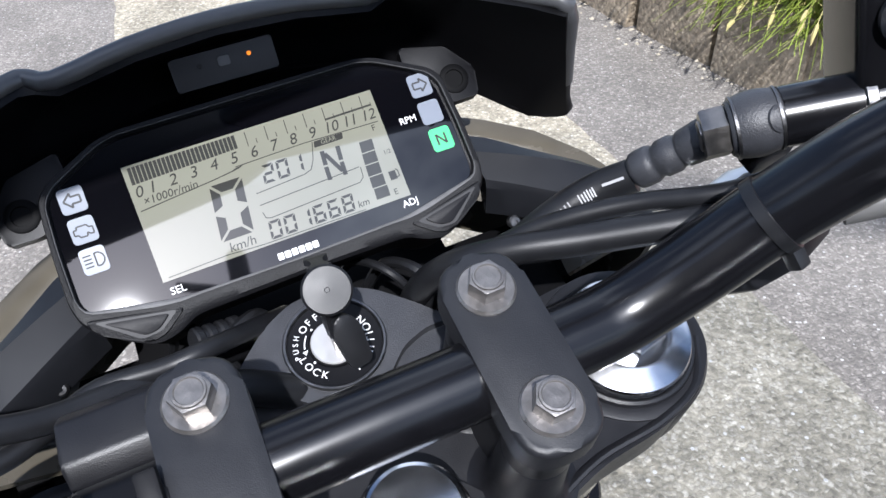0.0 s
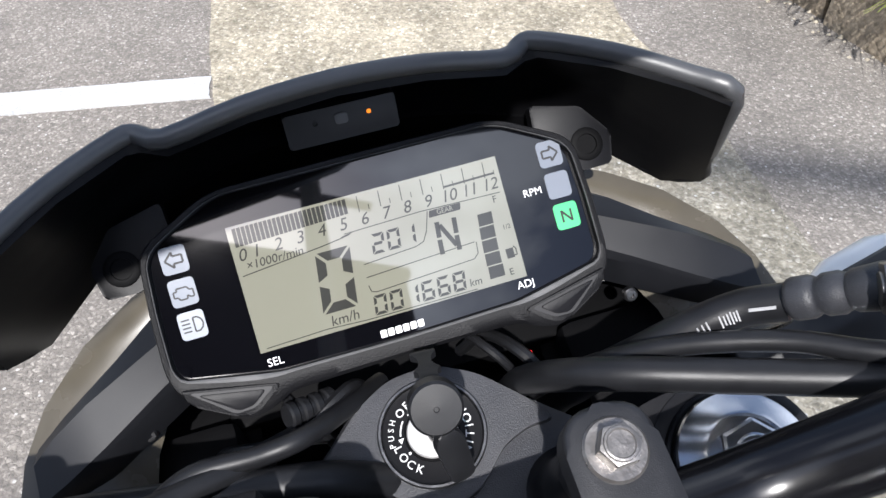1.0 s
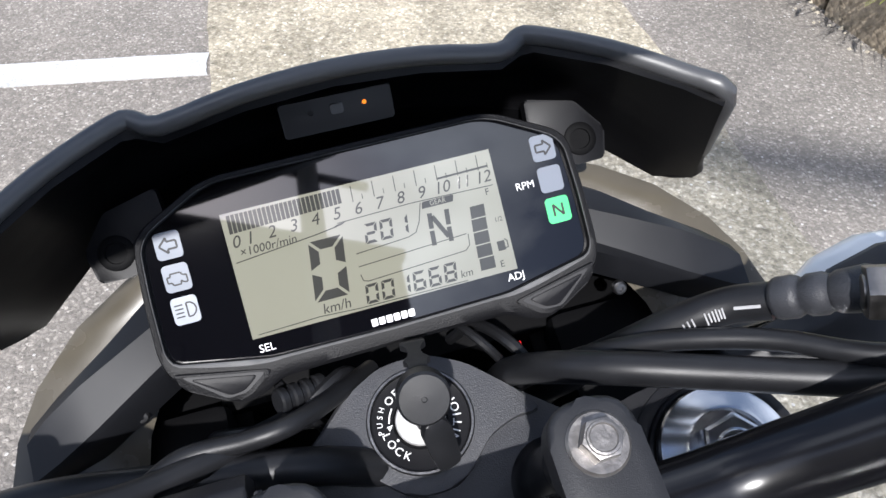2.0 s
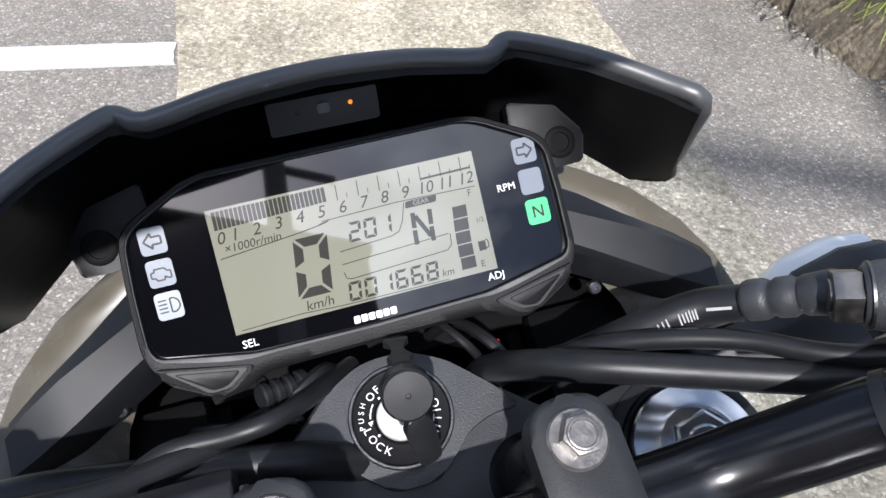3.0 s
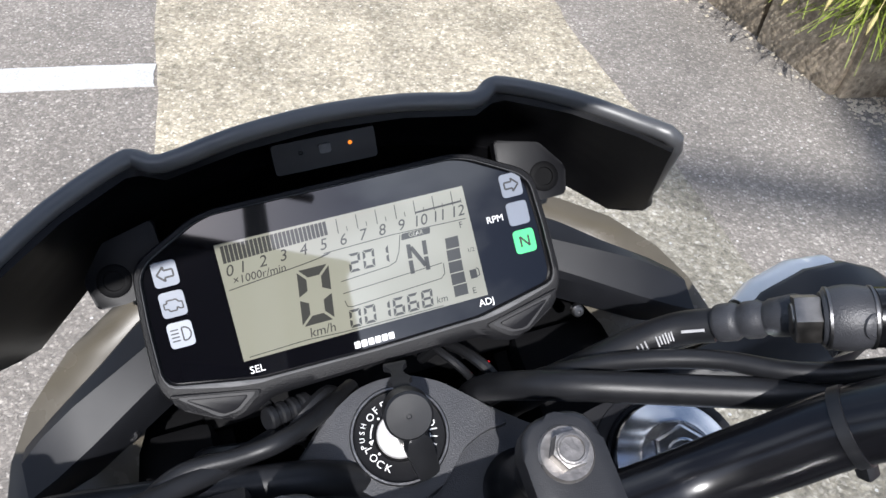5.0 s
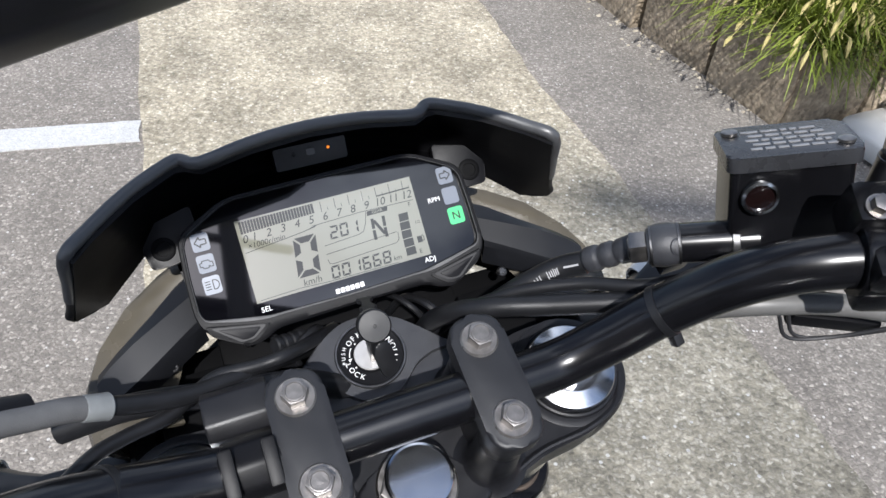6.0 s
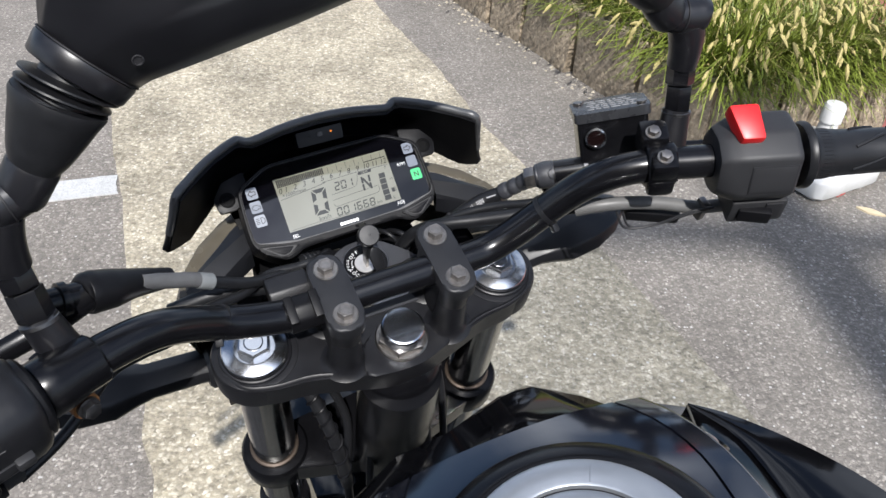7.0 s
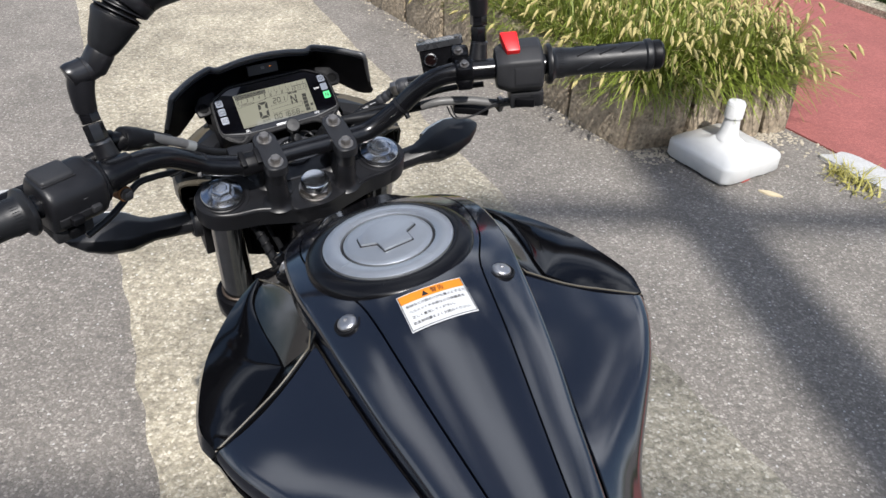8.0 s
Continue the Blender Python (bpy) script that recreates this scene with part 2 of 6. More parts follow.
DARK_STEEL = material("dark_steel", (0.13, 0.13, 0.135), 0.4, 1.0, vary=0.35, scale=200, bump=0.2, rvary=0.12)
SILVER = material("silver_paint", (0.4, 0.42, 0.45), 0.36, 0.75, vary=0.07, scale=120, bump=0.06, fine=3000)
FORK = material("fork_tube", (0.42, 0.405, 0.385), 0.12, 1.0, vary=0.2, scale=70)
FASCIA = material("fascia_black", (0.002, 0.002, 0.003), 0.03, vary=0.1, rvary=0.005, spec=0.5)
LCD = material("lcd_glass", (0.172, 0.17, 0.133), 0.03, vary=0.06, scale=14, rvary=0.005, spec=1.0)
SEGMENT = material("lcd_segment", (0.032, 0.032, 0.029), 0.03, vary=0.05, rvary=0.005, spec=0.5)
LAMP_OFF = material("lamp_off", (0.13, 0.148, 0.185), 0.5, vary=0.06)
LAMP_N = glowing("lamp_neutral", (0.05, 0.42, 0.14), 0.3)
# unlit like LAMP_OFF; its lighter colour paints in a reflection
LAMP_BEAM = material("lamp_beam", (0.21, 0.23, 0.27), 0.5, vary=0.06)
LED = glowing("led_orange", (1.0, 0.25, 0.01), 0.7)
INK = material("black_ink", (0.01, 0.01, 0.012), 0.6)
WHITE_INK = material("white_ink", (0.75, 0.75, 0.75), 0.5, vary=0.05)
CLEAR_LENS = material("clear_lens", (0.78, 0.78, 0.76), 0.12, vary=0.1, scale=60)
SCREW_STEEL = material("screw_steel", (0.42, 0.42, 0.43), 0.34, 0.9, vary=0.15, scale=200, bump=0.1)
LID = material("lid_grey_black", (0.02, 0.0206, 0.023), 0.28, vary=0.35, scale=120, bump=0.3, fine=1400, spec=0.6)
# paler than the lid: the sky glint on the raised letters, put into their colour
LID_TEXT = material("lid_lettering", (0.17, 0.172, 0.18), 0.3, vary=0.3, scale=300, spec=0.8)
LETTERING = material("worn_pale_print", (0.34, 0.34, 0.35), 0.34, vary=0.3, scale=300)
PIPE_GREY = material("pipe_grey", (0.105, 0.104, 0.102), 0.45, vary=0.25, scale=90, bump=0.1)
RED = material("red_switch", (0.62, 0.012, 0.014), 0.38, vary=0.08, scale=50)
ORANGE = material("sticker_orange", (0.66, 0.2, 0.008), 0.45, vary=0.06)
STICKER = material("sticker_white", (0.52, 0.53, 0.54), 0.4, vary=0.05)
WHITE_PLASTIC = material("white_plastic", (0.56, 0.56, 0.55), 0.5, vary=0.12, scale=14, bump=0.25)
RUST_RING = material("rust_tinged_ring", (0.06, 0.045, 0.035), 0.5, 0.6, vary=0.4, scale=200)
RUST = material("rusty_steel", (0.3, 0.14, 0.05), 0.6, 0.5, vary=0.4, scale=300)
ENGINE = material("engine_alloy", (0.1, 0.1, 0.105), 0.45, 0.8, vary=0.2)
# olive tint, lightened to tan to paint in the ground's reflection
OLIVE = material("olive_tinted_plastic", (0.075, 0.066, 0.05), 0.26, vary=0.25, spec=0.45)
BLADE = material("grass_blade", (0.172, 0.212, 0.028), 0.55, vary=0.55, scale=9)
SEED = material("foxtail_seed", (0.37, 0.315, 0.125), 0.8, vary=0.35, scale=30)
LEAF = material("dry_leaf", (0.5, 0.42, 0.28), 0.7, vary=0.2)
HEDGE = material("hedge_leaf", (0.07, 0.13, 0.025), 0.6, vary=0.5, scale=8)
GRIT = material("pale_grit", (0.36, 0.32, 0.25), 0.85, vary=0.4, scale=40)
POLE = material("pole_concrete", (0.4, 0.39, 0.37), 0.8, vary=0.15)


# ---- mesh tools (all lengths of the machine in millimetres, in its own frames) ----
def part(name, bm, mat, parent=None, label="", m=None, sharp=38):
    """One mesh object under a thing or part, its origin in its own middle."""
    if m is not None:
        bmesh.ops.transform(bm, matrix=m, verts=bm.verts)
    bmesh.ops.recalc_face_normals(bm, faces=bm.faces)
    lo = Vector([min(v.co[i] for v in bm.verts) for i in range(3)])
    hi = Vector([max(v.co[i] for v in bm.verts) for i in range(3)])
    c = (lo + hi) / 2
    if parent is None:
        c.z = lo.z
    bmesh.ops.translate(bm, vec=-c, verts=bm.verts)
    me = bpy.data.meshes.new(name)
    bm.to_mesh(me)
    bm.free()
    for p in me.polygons:
        p.use_smooth = True
    me.set_sharp_from_angle(angle=radians(sharp))
    for one in mat if isinstance(mat, (list, tuple)) else [mat]:
        me.materials.append(one)
    ob = new(name, me)
    ob.location = c
    WHERE[ob.name] = c
    if parent is not None:
        ob.parent = parent
        ob.location = c - WHERE[parent.name]
    if label:
        ob["label"] = label
    return ob


WHERE = {}


def thing(name, at, label, category, group=""):
    ob = new(name)
    ob.empty_display_size = 0.1
    ob.location = at
    WHERE[ob.name] = Vector(at)
    return tagged(ob, label, category, group)


def merge(*bms):
    out = bms[0]
    for b in bms[1:]:
        me = bpy.data.meshes.new("tmp")
        b.to_mesh(me)
        b.free()
        out.from_mesh(me)
        bpy.data.meshes.remove(me)
    return out


def lathe(profile, n=28, m=None):
    """profile: (radius, height) from bottom to top, turned round z."""
    bm = bmesh.new()
    rings = []
    for r, z in profile:
        if r < 1e-6:
            rings.append([bm.verts.new((0, 0, z))])
        else:
            rings.append([bm.verts.new((r * math.cos(2 * math.pi * i / n), r * math.sin(2 * math.pi * i / n), z)) for i in range(n)])
    for a, b in zip(rings, rings[1:]):
        for i in range(n):
            j = (i + 1) % n
            q = [a[i % len(a)], a[j % len(a)], b[j % len(b)], b[i % len(b)]]
            q = [v for k, v in enumerate(q) if v not in q[:k]]
            if len(q) > 2:
                bm.faces.new(q)
    for ring, flip in ((rings[0], True), (rings[-1], False)):
        if len(ring) > 1:
            bm.faces.new(ring[::-1] if flip else ring)
    if m is not None:
        bmesh.ops.transform(bm, matrix=m, verts=bm.verts)
    return bm


def curve(pts, steps=6):
    """Catmull-Rom through the points."""
    p = [Vector(q) for q in pts]
    p = [2 * p[0] - p[1]] + p + [2 * p[-1] - p[-2]]
    out = []
    for i in range(1, len(p) - 2):
        a, b, c, d = p[i - 1:i + 3]
        for k in range(steps):
            t = k / steps
            out.append(0.5 * (2 * b + (c - a) * t + (2 * a - 5 * b + 4 * c - d) * t * t + (3 * b - a - 3 * c + d) * t ** 3))
    return out + [p[-2]]


def sweep(pts, radius, n=14, steps=6, flat=1.0):
    """A tube along the points; radius one number or one for each point given."""
    path = curve(pts, steps) if steps > 1 else [Vector(q) for q in pts]
    if isinstance(radius, (int, float)):
        rad = [radius] * len(path)
    else:
        rad = [float(v) for v in np.interp(np.linspace(0, len(radius) - 1, len(path)), range(len(radius)), radius)]
    bm = bmesh.new()
    rings = []
    side = None
    for i, c in enumerate(path):
        t = (path[min(i + 1, len(path) - 1)] - path[max(i - 1, 0)]).normalized()
        if side is None:
            side = t.orthogonal().normalized()
        side = (side - t * side.dot(t)).normalized()
        up = t.cross(side)
        rings.append([bm.verts.new(c + rad[i] * (math.cos(2 * math.pi * k / n) * side + flat * math.sin(2 * math.pi * k / n) * up)) for k in range(n)])
    for a, b in zip(rings, rings[1:]):
        for k in range(n):
            bm.faces.new((a[k], a[(k + 1) % n], b[(k + 1) % n], b[k]))
    bm.faces.new(rings[0][::-1])
    bm.faces.new(rings[-1])
    return bm


def rounded(pts, r, seg=4):
    """A polygon with its corners rounded."""
    out = []
    k = len(pts)
    for i in range(k):
        a, b, c = Vector(pts[i - 1][:2]), Vector(pts[i][:2]), Vector(pts[(i + 1) % k][:2])
        d0, d1 = (a - b), (c - b)
        rr = min(r, d0.length * 0.45, d1.length * 0.45)
        p0, p1 = b + d0.normalized() * rr, b + d1.normalized() * rr
        for s in range(seg + 1):
            t = s / seg
            out.append(tuple((1 - t) ** 2 * p0 + 2 * t * (1 - t) * b + t * t * p1))
    return out


def prism(pts, z0, z1, bevel=0.0, seg=2, both=False):
    """An upright block over a plan outline, its upper rim rounded."""
    bm = bmesh.new()
    lo = [bm.verts.new((x, y, z0)) for x, y in pts]
    hi = [bm.verts.new((x, y, z1)) for x, y in pts]
    k = len(pts)
    top = bm.faces.new(hi)
    bot = bm.faces.new(lo[::-1])
    for i in range(k):
        bm.faces.new((lo[i], lo[(i + 1) % k], hi[(i + 1) % k], hi[i]))
    if bevel:
        es = list(top.edges) + (list(bot.edges) if both else [])
        bmesh.ops.bevel(bm, geom=es, offset=bevel, segments=seg, affect="EDGES", profile=0.6, clamp_overlap=True)
    return bm


def block(sx, sy, sz, bevel=0.0, at=(0, 0, 0), seg=2):
    bm = bmesh.new()
    bmesh.ops.create_cube(bm, size=1.0)
    bmesh.ops.scale(bm, vec=(sx, sy, sz), verts=bm.verts)
    if bevel:
        bmesh.ops.bevel(bm, geom=bm.edges[:], offset=bevel, segments=seg, affect="EDGES", profile=0.6, clamp_overlap=True)
    bmesh.ops.translate(bm, vec=at, verts=bm.verts)
    return bm


def sheet(rows, thick=0.0, closed=False):
    """A skin over rows of points; with a thickness it becomes a shell (towards its back)."""
    bm = bmesh.new()
    vs = [[bm.verts.new(p) for p in row] for row in rows]
    for a, b in zip(vs, vs[1:]):
        for i in range(len(a) - (0 if closed else 1)):
            j = (i + 1) % len(a)
            bm.faces.new((a[i], a[j], b[j], b[i]))
    if thick:
        bmesh.ops.recalc_face_normals(bm, faces=bm.faces)
        bmesh.ops.solidify(bm, geom=bm.faces[:], thickness=thick)
    return bm


def words(text, size, m, align="CENTER", bold=0.0):
    """Raised lettering in the built-in font, as a mesh."""
    cu = bpy.data.curves.new("words", "FONT")
    cu.body, cu.size, cu.align_x, cu.align_y, cu.extrude, cu.resolution_u, cu.offset = text, size, align, "CENTER", 0.04, 3, bold
    ob = bpy.data.objects.new("words", cu)
    scene.collection.objects.link(ob)
    bpy.context.view_layer.update()
    me = bpy.data.meshes.new_from_object(ob.evaluated_get(bpy.context.evaluated_depsgraph_get()))
    bpy.data.objects.remove(ob)
    bpy.data.curves.remove(cu)
    bm = bmesh.new()
    bm.from_mesh(me)
    bpy.data.meshes.remove(me)
    bmesh.ops.transform(bm, matrix=m, verts=bm.verts)
    return bm


def along(p, d, up=(0, 0, 1)):
    """A frame at p whose z runs along d and whose y leans to up."""
    z = Vector(d).normalized()
    x = Vector(up).cross(z)
    if x.length < 1e-4:
        x = Vector((1, 0, 0)).cross(z)
    x.normalize()
    y = z.cross(x)
    m = Matrix((x, y, z)).transposed().to_4x4()
    m.translation = Vector(p)
    return m


def hexhead(r, h, n=6):
    return prism([(r * math.cos(math.pi * i / 3), r * math.sin(math.pi * i / 3)) for i in range(6)], 0, h, r * 0.12)


def axes(o, right, ahead):
    r = Vector(right).normalized()
    f = Vector(ahead)
    f = (f - r * f.dot(r)).normalized()
    m = Matrix((r, f, r.cross(f))).transposed().to_4x4()
    m.translation = Vector(o)
    return m


MM = Matrix.Scale(0.001, 4)
HM = axes((-0.0161, 0.0862, 1.0865), (0.8768, 0.4758, 0.0695), (-0.4743, 0.8318, 0.2883)) @ MM      # steering head: right, ahead, up the fork
MM_METER = HM @ pose(0.7, 110.4, -40.4, 28.55, -0.5, 0.4)                                                       # dial face
TM = axes((0.0889, -0.0796, 1.0551), (0.9126, 0.376, 0.145), (-0.381, 0.925, 0.0)) @ MM             # tank: right, ahead, up


# ---- ground and setting ----
STRIP_D = Vector((-0.42, 0.9075))
STRIP_N = Vector((0.9075, 0.42))


def flat_strip(name, outline, z0, z1, mat, label, cat, kind="structure"):
    ob = part(name, prism(outline, z0, z1), mat)
    return tagged(ob, label, cat, kind=kind)


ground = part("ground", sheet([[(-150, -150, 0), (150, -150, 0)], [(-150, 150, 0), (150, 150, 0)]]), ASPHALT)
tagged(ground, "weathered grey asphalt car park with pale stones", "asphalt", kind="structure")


def ragged(d0, s0, s1, step, amp, seed):
    rnd = random.Random(seed)
    out = []
    s = s0
    while s < s1:
        w = amp * (noise.noise((s * 1.7, seed, 0)) + 0.5 * noise.noise((s * 9.0, seed, 3)))
        out.append(STRIP_N * (d0 + w) + STRIP_D * s)
        s += step * rnd.uniform(0.7, 1.3)
    return out


left = ragged(-0.268, -6.0, 14.0, 0.035, 0.022, 3)
right = ragged(1.105, -6.0, 14.0, 0.02, 0.022, 8)
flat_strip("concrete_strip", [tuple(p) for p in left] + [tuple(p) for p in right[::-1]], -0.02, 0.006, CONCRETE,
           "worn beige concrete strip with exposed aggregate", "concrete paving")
line_d = Vector((-0.942, -0.335))
a, b = Vector((-1.139, 1.822)), Vector((-1.094, 1.712))
edge_pts = [a.lerp(b, i / 6) + Vector((random.uniform(-0.006, 0.006), 0)) for i in range(7)]
upper = [a + line_d * s + Vector((0, 0.004 * noise.noise((s * 14, 1, 0)))) for s in np.arange(2.6, 0.02, -0.05)]
lower = [b + line_d * s + Vector((0, 0.004 * noise.noise((s * 14, 7, 0)))) for s in np.arange(0.05, 2.6, 0.05)]
flat_strip("parking_line", [tuple(p) for p in upper + edge_pts + lower], -0.01, 0.004, LINE_PAINT,
           "white painted parking bay line on asphalt", "road marking")

# red footway beyond the planter, its verge and hedge
B0 = Vector((1.76, 2.47))
NEAR = Vector((0.49, -0.872))
FAR0 = Vector((2.816, 4.63))
FARD = Vector((0.43, -0.903))
flat_strip("red_footway", [tuple(B0 - NEAR * 6), tuple(B0 + NEAR * 9), tuple(FAR0 + FARD * 11), tuple(FAR0 - FARD * 6)], -0.02, 0.008, RED_ROAD,
           "faded red paved footway", "footway")
off = Vector((0.903, 0.43))
flat_strip("far_kerb", [tuple(FAR0 - FARD * 6), tuple(FAR0 + FARD * 11), tuple(FAR0 + FARD * 11 + off * 0.16), tuple(FAR0 - FARD * 6 + off * 0.16)], -0.02, 0.05, CONCRETE,
           "grey concrete kerb along the red footway", "kerb")
wl = [(1.782, 2.215), (1.80, 2.175), (1.84, 2.12), (1.875, 2.03), (1.92, 1.955), (2.0, 1.81), (2.35, 1.2), (2.48, 1.27), (2.12, 1.9), (2.04, 2.06), (1.99, 2.15), (1.945, 2.22), (1.9, 2.25), (1.86, 2.215)]
flat_strip("worn_edge_line", rounded(wl, 0.02, 2), -0.01, 0.014, LINE_PAINT, "worn white edge line beside the red footway", "road marking")

# planter of rough stone blocks
A0 = Vector((0.956, 2.2))
B1 = Vector((1.745, 2.47))
LONG = Vector((-0.545, 0.838))
FRONT = (B1 - A0).normalized()
planter = thing("stone_planter", (1.2, 2.6, 0), "low planter of rough brown stone blocks full of weeds", "planter")
soil_pts = [A0 + (FRONT + LONG) * 0.06, B1 + Vector((-0.08, 0.06)), B1 + Vector((-0.9, 3.4)), A0 + LONG * 7 + Vector((0.1, 0.1))]
part("soil", prism([tuple(p) for p in soil_pts], 0.0, 0.22), SOIL, planter, "dark weedy soil")


def stone_block(at, d, length, height, depth, seed):
    rnd = random.Random(seed)
    bm = block(length, depth, height, 0.012, seg=2)
    bmesh.ops.subdivide_edges(bm, edges=bm.edges[:], cuts=1, use_grid_fill=True)
    for v in bm.verts:
        q = v.co + Vector((seed * 3.1, 0, 0))
        v.co += 0.011 * Vector((noise.noise(q * 9), noise.noise(q * 9 + Vector((5, 0, 0))), noise.noise(q * 9 + Vector((0, 8, 0)))))
    m = Matrix.Translation((at.x, at.y, height / 2 - 0.02)) @ Matrix.Rotation(math.atan2(d.y, d.x), 4, "Z") @ pose(0, 0, 0, rnd.uniform(-3, 3), rnd.uniform(-4, 4), rnd.uniform(-3, 3))
    return part("stone_block", bm, STONE, planter, m=m)


s = 0.0
for i, ln in enumerate((0.27, 0.16, 0.13, 0.1, 0.15)):
    mid = A0 + FRONT * (s + ln / 2) + Vector((-0.32, 0.945)) * 0.05
    stone_block(mid, FRONT, ln - 0.012, 0.3 + 0.02 * math.sin(i * 2.1), 0.11, i)
    s += ln + 0.004
s = 0.02
i = 20
rnd = random.Random(5)
while s < 7:
    ln = rnd.uniform(0.26, 0.44)
    mid = A0 + LONG * (s + ln / 2) + Vector((0.838, 0.545)) * 0.05
    stone_block(mid, LONG, ln - 0.016, 0.3 + rnd.uniform(-0.03, 0.03), 0.12, i)
    s += ln + 0.006
    i += 1
side = Vector((-0.25, 0.97))
s = 0.04
while s < 3.2:
    ln = rnd.uniform(0.2, 0.3)
    stone_block(B1 + side * (s + ln / 2) + Vector((-0.05, 0)), side, ln - 0.016, 0.3 + rnd.uniform(-0.02, 0.02), 0.11, i)
    s += ln + 0.006
    i += 1


CLUMP = A0.lerp(B1, 0.55) + side * 0.75


def in_planter(rnd, spread=2.6):
    u, v = rnd.random(), rnd.random() ** 1.5
    p = A0.lerp(B1, u) + (LONG * (1 - u) + side * u) * v * spread
    return p + (A0.lerp(B1, 0.5) + side - p).normalized() * 0.07


def grass_mesh(count, reach, heights, rnd, place, wide=0.006, base_z=0.2):
    verts, faces = [], []
    for _ in range(count):
        p = place(rnd)
        h = rnd.uniform(*heights)
        a = rnd.uniform(0, 2 * math.pi)
        if base_z > 0.1 and rnd.random() < 0.5:
            out = p - CLUMP
            a = math.atan2(out.y, out.x) + rnd.uniform(-0.8, 0.8)
        d = Vector((math.cos(a), math.sin(a), 0))
        w = Vector((-d.y, d.x, 0)) * wide * rnd.uniform(0.6, 1.4)
        lean = reach * rnd.uniform(0.2, 1.0)
        base = len(verts)
        for k in range(4):
            t = k / 3
            c = Vector((p.x, p.y, base_z)) + d * lean * t * t + Vector((0, 0, h * (t - 0.42 * t * t * rnd.uniform(0.4, 1.6) * lean / 0.2)))
            ww = w * (1 - t * 0.85)
            verts += [c - ww, c + ww]
        faces += [(base + 2 * k, base + 2 * k + 1, base + 2 * k + 3, base + 2 * k + 2) for k in range(3)]
    me = bpy.data.meshes.new("grass")
    me.from_pydata(verts, [], faces)
    for p in me.polygons:
        p.use_smooth = True
    return me


def stuff(name, me, mat, label, cat):
    me.materials.append(mat)
    return tagged(new(name, me), label, cat, kind="stuff")


rnd = random.Random(11)
stuff("grass", grass_mesh(17000, 0.34, (0.16, 0.44), rnd, in_planter), BLADE, "tall green weeds and grass in the planter", "grass")


def foxtails(count, rnd):
    verts, faces = [], []
    for _ in range(count):
        p = in_planter(rnd)
        a = rnd.uniform(0, 2 * math.pi)
        if rnd.random() < 0.6:
            a = math.atan2((p - CLUMP).y, (p - CLUMP).x) + rnd.uniform(-0.9, 0.9)
        d = Vector((math.cos(a), math.sin(a), 0))
        reach, h = rnd.uniform(0.06, 0.34), rnd.uniform(0.08, 0.38)
        tip = Vector((p.x, p.y, 0.2 + h)) + d * reach
        foot = Vector((p.x, p.y, 0.2))
        mid = foot.lerp(tip, 0.5) + Vector((0, 0, 0.1))
        base = len(verts)
        w = Vector((-d.y, d.x, 0)) * 0.0012
        for c in (foot, mid, tip):
            verts += [c - w, c + w]
        faces += [(base, base + 1, base + 3, base + 2), (base + 2, base + 3, base + 5, base + 4)]
        ax = (d * rnd.uniform(0.5, 1.0) + Vector((0, 0, rnd.uniform(-1.2, 0.1)))).normalized()
        sx = ax.orthogonal().normalized()
        sy = ax.cross(sx)
        ln = rnd.uniform(0.03, 0.055)
        rings = []
        for k, (t, r) in enumerate(((0, 0.002), (0.2, 0.0058), (0.6, 0.0062), (1, 0.001))):
            rings.append(len(verts))
            for q in range(6):
                an = q * math.pi / 3
                jit = r * rnd.uniform(0.75, 1.35)
                verts.append(tip + ax * ln * t + jit * (math.cos(an) * sx + math.sin(an) * sy) + Vector((0, 0, -0.012 * t * t)))
        for r0, r1 in zip(rings, rings[1:]):
            faces += [(r0 + q, r0 + (q + 1) % 6, r1 + (q + 1) % 6, r1 + q) for q in range(6)]
    me = bpy.data.meshes.new("foxtails")
    me.from_pydata(verts, [], faces)
    return me


stuff("foxtail_heads", foxtails(1350, rnd), SEED, "pale dry foxtail seed heads over the planter", "grass")


def verge(rnd):
    return FAR0 + FARD * rnd.uniform(-3, 6) + off * (0.17 + 1.3 * rnd.random() ** 2)


flat_strip("verge", [tuple(FAR0 - FARD * 6 + off * 0.16), tuple(FAR0 + FARD * 11 + off * 0.16), tuple(FAR0 + FARD * 11 + off * 1.8), tuple(FAR0 - FARD * 6 + off * 1.8)], -0.02, 0.03, SOIL,
           "dark soil verge behind the kerb", "verge")
hm = grass_mesh(9000, 0.22, (0.08, 0.34), rnd, verge, 0.01, 0.03)
stuff("verge_plants", hm, HEDGE, "green plants along the verge past the footway", "plants")
tuft = grass_mesh(160, 0.1, (0.02, 0.06), random.Random(4), lambda r: Vector((1.84 + r.gauss(0, 0.04), 2.0 + r.gauss(0, 0.06))), 0.004, 0.0)
stuff("weed_tuft", tuft, DRY_WEED, "small yellow green weed tuft by the edge line", "grass")


